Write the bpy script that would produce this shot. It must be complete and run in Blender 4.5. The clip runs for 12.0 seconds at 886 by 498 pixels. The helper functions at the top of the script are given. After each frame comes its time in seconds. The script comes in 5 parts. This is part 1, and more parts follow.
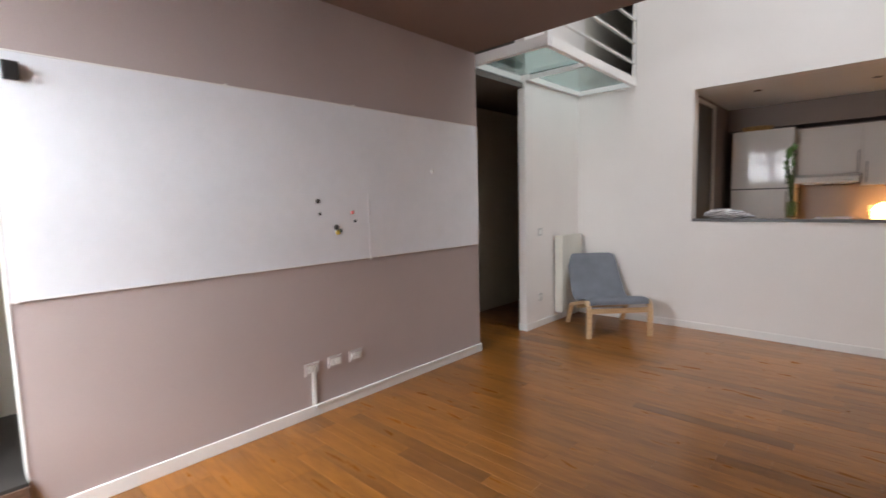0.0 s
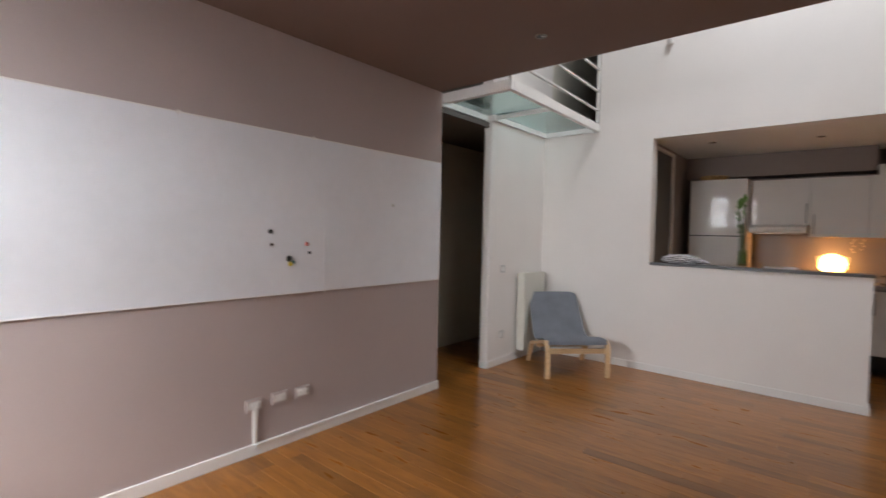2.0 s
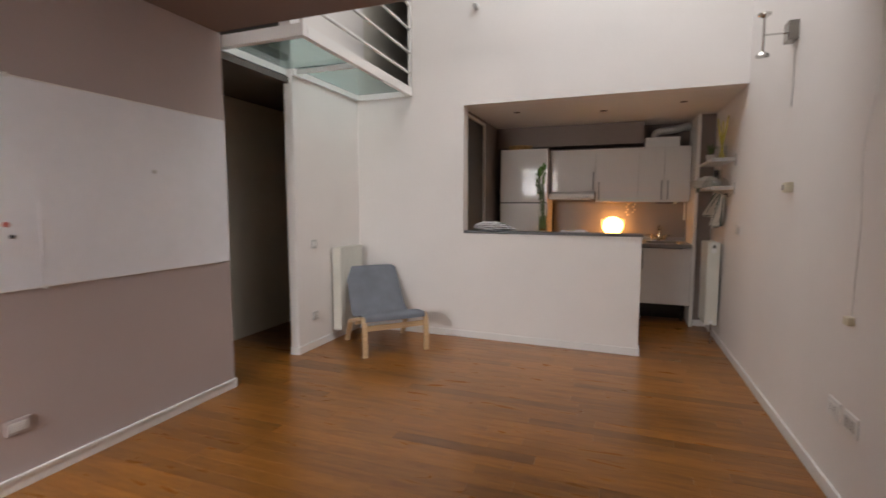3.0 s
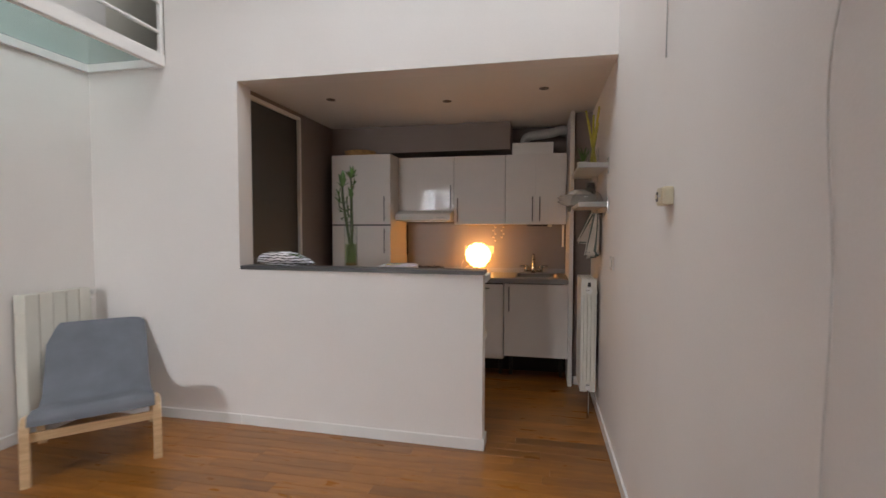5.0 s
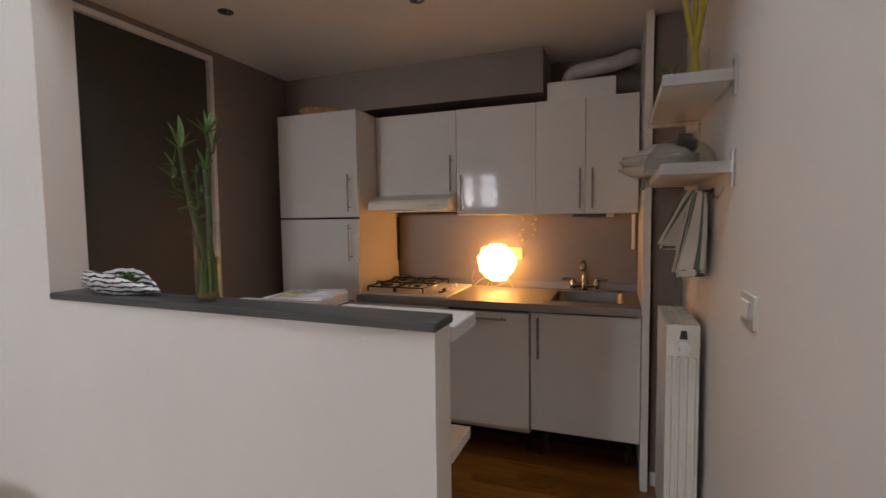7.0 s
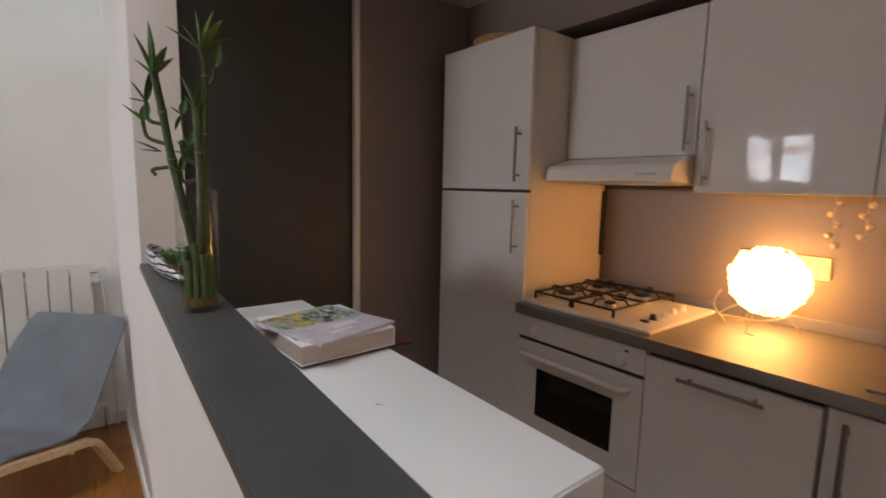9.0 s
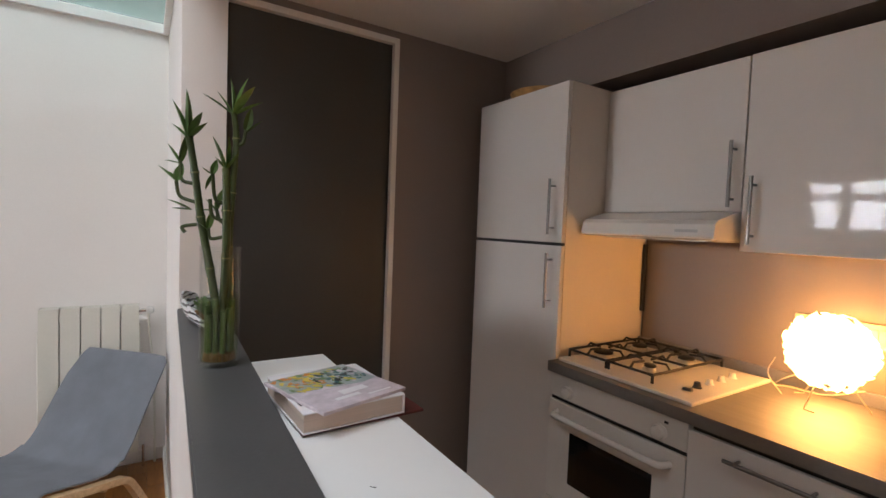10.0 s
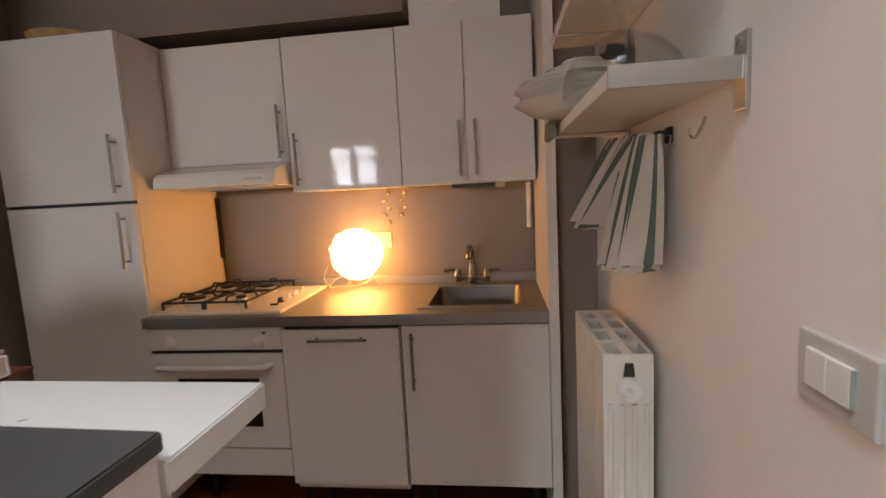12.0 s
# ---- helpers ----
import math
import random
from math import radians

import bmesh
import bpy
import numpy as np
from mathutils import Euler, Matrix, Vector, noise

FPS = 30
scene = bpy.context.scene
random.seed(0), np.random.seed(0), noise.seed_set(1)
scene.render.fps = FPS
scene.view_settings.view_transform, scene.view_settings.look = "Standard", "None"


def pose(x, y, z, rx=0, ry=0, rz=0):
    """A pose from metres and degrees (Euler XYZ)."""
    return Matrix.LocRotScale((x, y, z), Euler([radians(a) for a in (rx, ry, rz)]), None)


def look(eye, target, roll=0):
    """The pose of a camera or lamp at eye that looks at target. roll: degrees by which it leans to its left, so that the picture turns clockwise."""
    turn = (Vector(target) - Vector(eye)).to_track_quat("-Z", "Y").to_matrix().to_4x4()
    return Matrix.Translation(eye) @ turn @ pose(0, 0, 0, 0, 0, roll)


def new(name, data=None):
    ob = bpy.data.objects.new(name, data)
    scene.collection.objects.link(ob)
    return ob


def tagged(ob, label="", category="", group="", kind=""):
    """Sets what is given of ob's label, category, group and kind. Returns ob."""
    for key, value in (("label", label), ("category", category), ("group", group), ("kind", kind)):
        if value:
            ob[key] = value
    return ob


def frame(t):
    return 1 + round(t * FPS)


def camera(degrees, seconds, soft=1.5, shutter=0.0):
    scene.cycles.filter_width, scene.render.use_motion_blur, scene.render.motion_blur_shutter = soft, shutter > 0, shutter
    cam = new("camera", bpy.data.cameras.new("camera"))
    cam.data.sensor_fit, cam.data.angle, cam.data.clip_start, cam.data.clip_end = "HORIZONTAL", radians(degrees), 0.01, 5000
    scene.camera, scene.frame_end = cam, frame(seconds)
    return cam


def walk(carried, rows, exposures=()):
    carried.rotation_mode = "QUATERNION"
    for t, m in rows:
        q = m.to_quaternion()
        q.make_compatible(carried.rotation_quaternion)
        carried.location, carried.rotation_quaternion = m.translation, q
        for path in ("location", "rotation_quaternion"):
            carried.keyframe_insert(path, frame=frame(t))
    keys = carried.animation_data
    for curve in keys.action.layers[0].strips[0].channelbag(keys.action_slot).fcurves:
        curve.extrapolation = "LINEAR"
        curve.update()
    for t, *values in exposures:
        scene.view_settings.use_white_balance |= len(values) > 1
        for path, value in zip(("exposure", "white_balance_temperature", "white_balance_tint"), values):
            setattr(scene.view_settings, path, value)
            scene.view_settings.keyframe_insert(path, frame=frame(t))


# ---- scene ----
cam = camera(86.8, 12.0, soft=1.5, shutter=0.4)
PATH = [
    (0, (1.392, -0.176, 1.331), (0.032, 1.278, 1.139), -1.4),
    (0.5, (1.392, -0.189, 1.346), (-0.153, 1.063, 1.131), -1.4),
    (1, (1.393, -0.181, 1.395), (-0.181, 1.051, 1.345), 0.4),
    (1.5, (1.433, -0.146, 1.406), (-0.094, 1.146, 1.396), 0.3),
    (2, (1.475, -0.069, 1.38), (0.188, 1.459, 1.311), 1.2),
    (2.5, (1.44, 0.118, 1.4), (0.454, 1.853, 1.271), 1.1),
    (3, (1.497, 0.365, 1.376), (0.801, 2.231, 1.192), 0.0),
    (3.5, (1.655, 0.755, 1.377), (1.123, 2.678, 1.245), 1.7),
    (5.5, (2.124, 2.563, 1.376), (1.725, 4.522, 1.297), -0.2),
    (6, (2.168, 3.046, 1.372), (1.536, 4.941, 1.284), 0.2),
    (6.5, (2.18, 3.414, 1.387), (1.528, 5.302, 1.278), -0.3),
    (8.5, (2.045, 4.625, 1.41), (0.771, 6.142, 1.134), -0.7),
    (9, (2.01, 4.795, 1.418), (0.452, 6.022, 1.16), 1.3),
    (9.5, (1.996, 4.848, 1.455), (0.337, 5.955, 1.316), 2.0),
    (10, (2.021, 4.866, 1.468), (0.335, 5.938, 1.372), 2.2),
    (10.5, (2.064, 4.885, 1.448), (0.715, 6.356, 1.329), 3.0),
    (11, (2.153, 4.859, 1.414), (1.392, 6.701, 1.242), 2.4),
    (11.5, (2.139, 4.696, 1.392), (1.89, 6.67, 1.195), -0.7),
    (12, (2.125, 4.565, 1.385), (1.878, 6.535, 1.147), -3.0),
]
# seconds, stops, kelvin, tint
EXPOSURES = [(0, -0.05, 6500, 11), (1, -0.18, 6500, 11), (2, -0.28, 6550, 11), (3, -0.25, 6900, 13), (3.5, -0.20, 6950, 13), (5.5, -0.18, 6500, 10), (6.5, -0.28, 6500, 10),
             (8.5, -0.28, 6700, 12), (9.5, 0.03, 6450, 10), (10, 0.16, 6450, 10), (10.5, 0.34, 6950, 12), (11, 0.37, 7050, 14), (12, 0.32, 6600, 10)]
walk(cam, [(t, look(eye, target, roll)) for t, eye, target, roll in PATH], EXPOSURES)

# ---------------------------------------------------------------- light
WIN_Y = -1.05
world = bpy.data.worlds.new("daylight")
scene.world = world
world.use_nodes = True
wn = world.node_tree.nodes
sky = wn.new("ShaderNodeTexSky")
sky.sky_type, sky.sun_disc = "NISHITA", False
sky.sun_elevation, sky.sun_rotation = radians(40), radians(120)
wn["Background"].inputs["Strength"].default_value = 0.1
world.node_tree.links.new(sky.outputs["Color"], wn["Background"].inputs["Color"])


def sky_panel(name, eye, target, w, h, watts, color):
    """Open sky outside a window or roof light, as an area lamp facing the opening."""
    d = bpy.data.lights.new(name, "AREA")
    d.shape, d.size, d.size_y, d.energy, d.color = "RECTANGLE", w, h, watts, color
    ob = new(name, d)
    ob.matrix_world = look(eye, target)
    return ob


WIN_LOW = (-1.14, -0.08, 0.25, 2.46)
SKYLIGHT = (0.25, 2.35, 2.3, 4.75)
sky_panel("window_daylight", (-0.10, -2.30, 3.75), (-0.30, -1.05, 3.25), 3.4, 4.4, 2950, (0.88, 0.91, 0.96))
sky_panel("skylight_daylight", (1.3, 3.525, 5.05), (1.3, 3.525, 0), 2.1, 2.45, 112, (0.89, 0.945, 1.0))


# ---------------------------------------------------------------- materials
def mat(name, color, rough=0.5, metal=0.0, vary=0.08, scale=6.0, fine=60.0, bump=0.05, coat=0.0, spec=0.5,
        stretch=(1, 1, 1), rv=0.06):
    """Painted, plastic, metal or wooden surface with colour variation at two scales and a fine relief."""
    m = bpy.data.materials.new(name)
    m.use_nodes = True
    n, l = m.node_tree.nodes, m.node_tree.links
    b = n["Principled BSDF"]
    co = n.new("ShaderNodeTexCoord")
    mp = n.new("ShaderNodeMapping")
    mp.inputs["Scale"].default_value = stretch
    l.new(co.outputs["Object"], mp.inputs["Vector"])
    big, small = n.new("ShaderNodeTexNoise"), n.new("ShaderNodeTexNoise")
    big.inputs["Scale"].default_value, small.inputs["Scale"].default_value = scale, fine
    big.inputs["Detail"].default_value, small.inputs["Detail"].default_value = 4, 3
    add = n.new("ShaderNodeMath")
    add.operation = "MULTIPLY_ADD"
    add.inputs[1].default_value = 0.45
    for t in (big, small):
        l.new(mp.outputs["Vector"], t.inputs["Vector"])
    l.new(small.outputs["Fac"], add.inputs[0])
    l.new(big.outputs["Fac"], add.inputs[2])
    ramp = n.new("ShaderNodeMapRange")
    ramp.inputs["From Min"].default_value, ramp.inputs["From Max"].default_value = 0.45, 1.0
    ramp.inputs["To Min"].default_value, ramp.inputs["To Max"].default_value = 1 - vary, 1 + vary
    l.new(add.outputs[0], ramp.inputs["Value"])
    mul = n.new("ShaderNodeVectorMath")
    mul.operation = "SCALE"
    mul.inputs[0].default_value = color
    l.new(ramp.outputs[0], mul.inputs["Scale"])
    l.new(mul.outputs[0], b.inputs["Base Color"])
    rr = n.new("ShaderNodeMapRange")
    rr.inputs["To Min"].default_value, rr.inputs["To Max"].default_value = max(0.02, rough - rv), rough + rv
    l.new(big.outputs["Fac"], rr.inputs["Value"])
    l.new(rr.outputs[0], b.inputs["Roughness"])
    b.inputs["Metallic"].default_value = metal
    b.inputs["Coat Weight"].default_value = coat
    b.inputs["Coat Roughness"].default_value = 0.03
    b.inputs["Specular IOR Level"].default_value = spec
    if bump:
        bp = n.new("ShaderNodeBump")
        bp.inputs["Strength"].default_value, bp.inputs["Distance"].default_value = bump, 0.004
        l.new(small.outputs["Fac"], bp.inputs["Height"])
        l.new(bp.outputs["Normal"], b.inputs["Normal"])
    return m


def wood(name, color, dark, rough=0.35, grain=(1.2, 22, 22), vary=0.35, coat=0.0):
    """Straight-grained wood, grain along local x, each board shifted by its own random number."""
    m = bpy.data.materials.new(name)
    m.use_nodes = True
    n, l = m.node_tree.nodes, m.node_tree.links
    b = n["Principled BSDF"]
    co, oi = n.new("ShaderNodeTexCoord"), n.new("ShaderNodeObjectInfo")
    geo = n.new("ShaderNodeNewGeometry")
    rnd = n.new("ShaderNodeMath")
    rnd.operation = "ADD"
    l.new(oi.outputs["Random"], rnd.inputs[0])
    l.new(geo.outputs["Random Per Island"], rnd.inputs[1])
    fr = n.new("ShaderNodeMath")
    fr.operation = "FRACT"
    l.new(rnd.outputs[0], fr.inputs[0])
    off = n.new("ShaderNodeVectorMath")
    off.operation = "SCALE"
    off.inputs[0].default_value = (37, 91, 53)
    l.new(fr.outputs[0], off.inputs["Scale"])
    sh = n.new("ShaderNodeVectorMath")
    l.new(co.outputs["Object"], sh.inputs[0])
    l.new(off.outputs[0], sh.inputs[1])
    mp = n.new("ShaderNodeMapping")
    mp.inputs["Scale"].default_value = grain
    l.new(sh.outputs[0], mp.inputs["Vector"])
    g1, g2 = n.new("ShaderNodeTexNoise"), n.new("ShaderNodeTexNoise")
    g1.inputs["Scale"].default_value, g1.inputs["Detail"].default_value, g1.inputs["Distortion"].default_value = 1.6, 6, 0.6
    g2.inputs["Scale"].default_value, g2.inputs["Detail"].default_value = 7.0, 4
    l.new(mp.outputs[0], g1.inputs["Vector"])
    l.new(mp.outputs[0], g2.inputs["Vector"])
    mix = n.new("ShaderNodeMath")
    mix.operation = "MULTIPLY_ADD"
    mix.inputs[1].default_value = 0.45
    l.new(g2.outputs["Fac"], mix.inputs[0])
    l.new(g1.outputs["Fac"], mix.inputs[2])
    cr = n.new("ShaderNodeValToRGB")
    cr.color_ramp.elements[0].position, cr.color_ramp.elements[0].color = 0.48, (*dark, 1)
    cr.color_ramp.elements[1].position, cr.color_ramp.elements[1].color = 0.86, (*color, 1)
    l.new(mix.outputs[0], cr.inputs["Fac"])
    tone = n.new("ShaderNodeMapRange")
    tone.inputs["To Min"].default_value, tone.inputs["To Max"].default_value = 1 - vary * 1.4, 1 + vary * 0.5
    few = n.new("ShaderNodeMath")
    few.operation, few.inputs[1].default_value = "POWER", 0.45
    l.new(fr.outputs[0], few.inputs[0])
    l.new(few.outputs[0], tone.inputs["Value"])
    mul = n.new("ShaderNodeVectorMath")
    mul.operation = "SCALE"
    l.new(cr.outputs[0], mul.inputs[0])
    l.new(tone.outputs[0], mul.inputs["Scale"])
    l.new(mul.outputs[0], b.inputs["Base Color"])
    rr = n.new("ShaderNodeMapRange")
    rr.inputs["To Min"].default_value, rr.inputs["To Max"].default_value = rough + 0.1, rough - 0.06
    l.new(g1.outputs["Fac"], rr.inputs["Value"])
    l.new(rr.outputs[0], b.inputs["Roughness"])
    b.inputs["Coat Weight"].default_value = coat
    b.inputs["Coat Roughness"].default_value = 0.25
    bp = n.new("ShaderNodeBump")
    bp.inputs["Strength"].default_value, bp.inputs["Distance"].default_value = 0.12, 0.002
    l.new(mix.outputs[0], bp.inputs["Height"])
    l.new(bp.outputs[0], b.inputs["Normal"])
    return m


def glass(name, color=(1, 1, 1), edge=0.4):
    """Thin clear glass: it lets light straight through and mirrors more at a slant."""
    m = bpy.data.materials.new(name)
    m.use_nodes = True
    n, l = m.node_tree.nodes, m.node_tree.links
    n.remove(n["Principled BSDF"])
    clear, gloss, mix, fr = n.new("ShaderNodeBsdfTransparent"), n.new("ShaderNodeBsdfGlossy"), n.new("ShaderNodeMixShader"), n.new("ShaderNodeLayerWeight")
    pw, sc = n.new("ShaderNodeMath"), n.new("ShaderNodeMath")
    pw.operation, sc.operation = "POWER", "MULTIPLY_ADD"
    pw.inputs[1].default_value, sc.inputs[1].default_value, sc.inputs[2].default_value = 4.0, edge, 0.025
    clear.inputs["Color"].default_value = (*color, 1)
    gloss.inputs["Roughness"].default_value = 0.02
    fr.inputs["Blend"].default_value = 0.5
    l.new(fr.outputs["Facing"], pw.inputs[0])
    l.new(pw.outputs[0], sc.inputs[0])
    l.new(sc.outputs[0], mix.inputs[0])
    l.new(clear.outputs[0], mix.inputs[1])
    l.new(gloss.outputs[0], mix.inputs[2])
    l.new(mix.outputs[0], n["Material Output"].inputs["Surface"])
    return m


def glow(name, color, strength, base=(0.9, 0.85, 0.75)):
    m = bpy.data.materials.new(name)
    m.use_nodes = True
    b = m.node_tree.nodes["Principled BSDF"]
    b.inputs["Base Color"].default_value = (*base, 1)
    b.inputs["Emission Color"].default_value = (*color, 1)
    b.inputs["Emission Strength"].default_value = strength
    return m


WHITE = mat("white_wall_paint", (0.815, 0.775, 0.74), 0.75, vary=0.035, scale=1.3, fine=140, bump=0.10)
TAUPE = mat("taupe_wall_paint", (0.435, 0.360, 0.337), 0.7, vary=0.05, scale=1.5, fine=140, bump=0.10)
# the same taupe, its colour darkened for the dimmer kitchen
TAUPE_SHADE = mat("shaded_taupe_paint", (0.245, 0.195, 0.168), 0.7, vary=0.06, scale=1.5, fine=140, bump=0.10)
SLABBROWN = mat("brown_ceiling_paint", (0.205, 0.138, 0.112), 0.75, vary=0.05, scale=1.5, fine=140, bump=0.10)
CREAM = mat("cream_wall_paint", (0.72, 0.68, 0.59), 0.8, vary=0.05, scale=1.2, fine=120, bump=0.10)
CEIL_WHITE = mat("white_ceiling_paint", (0.80, 0.77, 0.73), 0.85, vary=0.03, scale=1.0, fine=120, bump=0.06)
BOARD = mat("white_enamel_board", (0.79, 0.80, 0.83), 0.34, vary=0.045, scale=1.6, fine=14, bump=0.01)
TRIM = mat("white_gloss_trim", (0.80, 0.78, 0.75), 0.4, vary=0.04, scale=4, fine=90, bump=0.03)
GLOSSW = mat("glossy_white_lacquer", (0.74, 0.70, 0.655), 0.032, vary=0.02, scale=1.5, fine=8, bump=0.004, spec=0.105, rv=0.012)
SATINW = mat("satin_white_melamine", (0.76, 0.73, 0.68), 0.35, vary=0.03, scale=3, fine=80, bump=0.02)
# white melamine with the lamplit tone put into its colour
SIDETINT = mat("lamplight_tinted_melamine", (0.68, 0.61, 0.53), 0.4, vary=0.04, scale=3, fine=80, bump=0.03)
TABLEW = mat("white_laminate", (0.83, 0.83, 0.82), 0.3, vary=0.012, scale=5, fine=70, bump=0.02)
ENAMEL = mat("white_enamel", (0.78, 0.75, 0.70), 0.22, vary=0.03, scale=4, fine=60, bump=0.01, coat=0.3)
BARTOP = mat("dark_slate_laminate", (0.075, 0.074, 0.074), 0.40, vary=0.15, scale=8, fine=180, bump=0.05)
DARKPANEL = mat("dark_matt_panel", (0.044, 0.043, 0.039), 0.5, vary=0.12, scale=2, fine=90, bump=0.03)
HANDLE = mat("dull_steel_handle", (0.27, 0.255, 0.24), 0.34, 1.0, vary=0.08, scale=20, fine=200, bump=0.03)
ALU = mat("brushed_aluminium", (0.55, 0.54, 0.52), 0.32, 1.0, vary=0.06, scale=8, fine=200, bump=0.04, stretch=(1, 1, 12))
STEEL = mat("brushed_steel_worktop", (0.33, 0.32, 0.31), 0.57, 1.0, vary=0.10, scale=5, fine=140, bump=0.05, stretch=(0.6, 10, 1))
SINKSTEEL = mat("worn_steel_sink", (0.17, 0.16, 0.15), 0.34, 1.0, vary=0.2, scale=9, fine=160, bump=0.05)
TAPCHROME = mat("worn_chrome", (0.30, 0.28, 0.255), 0.2, 1.0, vary=0.1, scale=30, fine=200, bump=0.02)
CHROME = mat("chrome", (0.62, 0.61, 0.59), 0.10, 1.0, vary=0.04, scale=10, fine=90, bump=0.0)
IRON = mat("black_cast_iron", (0.018, 0.017, 0.016), 0.5, 0.2, vary=0.25, scale=25, fine=300, bump=0.2)
BLACK = mat("black_plastic", (0.02, 0.02, 0.02), 0.4, vary=0.1, scale=20, fine=200, bump=0.03)
BLACKGLASS = mat("black_oven_glass", (0.012, 0.011, 0.010), 0.08, vary=0.1, scale=5, fine=60, bump=0.0, coat=0.5)
RADIATOR = mat("ivory_radiator_enamel", (0.71, 0.69, 0.61), 0.35, vary=0.05, scale=5, fine=90, bump=0.03)
PLASTIC = mat("white_plastic", (0.78, 0.77, 0.74), 0.35, vary=0.03, scale=20, fine=150, bump=0.01)
GREYPL = mat("pale_grey_plastic", (0.55, 0.54, 0.52), 0.4, vary=0.03, scale=20, fine=150, bump=0.01)
BEIGEPL = mat("yellowed_plastic", (0.66, 0.60, 0.44), 0.4, vary=0.05, scale=20, fine=150, bump=0.01)
FABRIC = mat("grey_woven_cover", (0.182, 0.193, 0.217), 0.92, vary=0.14, scale=7, fine=420, bump=0.5, spec=0.15)
BIRCH = wood("birch_veneer", (0.66, 0.46, 0.26), (0.50, 0.32, 0.17), 0.42, (2, 30, 30), 0.05)
OAK = wood("oiled_oak_parquet", (0.315, 0.122, 0.0200), (0.195, 0.070, 0.0108), 0.28, (1.9, 12, 12), 0.36, coat=0.28)
FLOORGAP = mat("dark_floor_joint", (0.06, 0.03, 0.015), 0.9, vary=0.2)
STEPDARK = mat("dark_stone_step", (0.030, 0.027, 0.025), 0.5, vary=0.2, scale=5, fine=80, bump=0.1)
STEPWOOD = wood("dark_wood_riser", (0.13, 0.075, 0.05), (0.07, 0.04, 0.025), 0.5, (1.6, 20, 20), 0.2)
# plaster with the shade of the back rooms put into its colour
SHADEDARK = mat("shade_dark_plaster", (0.125, 0.112, 0.10), 0.9, vary=0.1, scale=2, fine=60, bump=0.1)
DECKGLASS = mat("frosted_green_glass", (0.56, 0.77, 0.74), 0.06, vary=0.03, scale=1, fine=10, bump=0.0)
DECKGLASS.node_tree.nodes["Principled BSDF"].inputs["Transmission Weight"].default_value = 0.92
CLEAR = glass("clear_glass", (0.965, 0.975, 0.97), 0.35)
WATER = glass("vase_water", (0.86, 0.90, 0.76), 0.05)
LEAF = mat("bamboo_leaf", (0.072, 0.145, 0.026), 0.4, vary=0.35, scale=14, fine=90, bump=0.1)
STALKSHORT = mat("young_bamboo_stalk", (0.085, 0.135, 0.034), 0.4, vary=0.35, scale=18, fine=90, bump=0.1)
STALK = mat("bamboo_stalk", (0.045, 0.068, 0.017), 0.4, vary=0.35, scale=18, fine=90, bump=0.1)
STALKPALE = mat("bamboo_node", (0.20, 0.21, 0.09), 0.5, vary=0.2, scale=30, fine=90, bump=0.1)
YELLOWST = mat("yellow_green_stalk", (0.50, 0.44, 0.06), 0.5, vary=0.3, scale=12, fine=90, bump=0.1)
ROOT = mat("brown_roots", (0.20, 0.10, 0.03), 0.8, vary=0.4, scale=40, fine=160, bump=0.3)
LAMPGLOW = glow("lit_paper_shade", (1.0, 0.46, 0.135), 10.5)
WIREW = mat("pale_metal_wire", (0.65, 0.55, 0.42), 0.35, 0.8, vary=0.05)
PORCELAIN = mat("white_porcelain", (0.74, 0.71, 0.65), 0.15, vary=0.03, scale=10, fine=90, bump=0.0)
PAPER = mat("book_pages", (0.62, 0.50, 0.42), 0.8, vary=0.12, scale=3, fine=10, bump=0.2, stretch=(1, 1, 60))
COVERW = mat("white_book_cover", (0.74, 0.72, 0.74), 0.35, vary=0.05, scale=5, fine=60)
MAROON = mat("maroon_folder", (0.10, 0.018, 0.015), 0.5, vary=0.15, scale=8, fine=90)
TINT = {k: mat(k, c, 0.35, vary=0.25, scale=25, fine=90) for k, c in (
    ("print_lilac", (0.55, 0.48, 0.52)), ("print_orange", (0.60, 0.22, 0.03)), ("print_yellow", (0.62, 0.48, 0.06)),
    ("print_green", (0.13, 0.22, 0.08)), ("print_teal", (0.05, 0.14, 0.15)), ("print_grey", (0.32, 0.37, 0.36)),
    ("print_dark", (0.05, 0.045, 0.04)), ("magnet_red", (0.60, 0.16, 0.14)), ("magnet_yellow", (0.60, 0.46, 0.05)))}
CLOTH = mat("off_white_cotton", (0.66, 0.61, 0.53), 0.95, vary=0.08, scale=9, fine=400, bump=0.4, spec=0.1)
CLOTHG = mat("green_cotton_stripe", (0.13, 0.165, 0.14), 0.95, vary=0.12, scale=9, fine=400, bump=0.4, spec=0.1)
STRAW = mat("woven_straw", (0.50, 0.29, 0.11), 0.8, vary=0.3, scale=30, fine=200, bump=0.5)
DUCTALU = mat("grey_flexible_duct", (0.52, 0.50, 0.47), 0.5, 0.2, vary=0.1, scale=20, fine=200, bump=0.1)


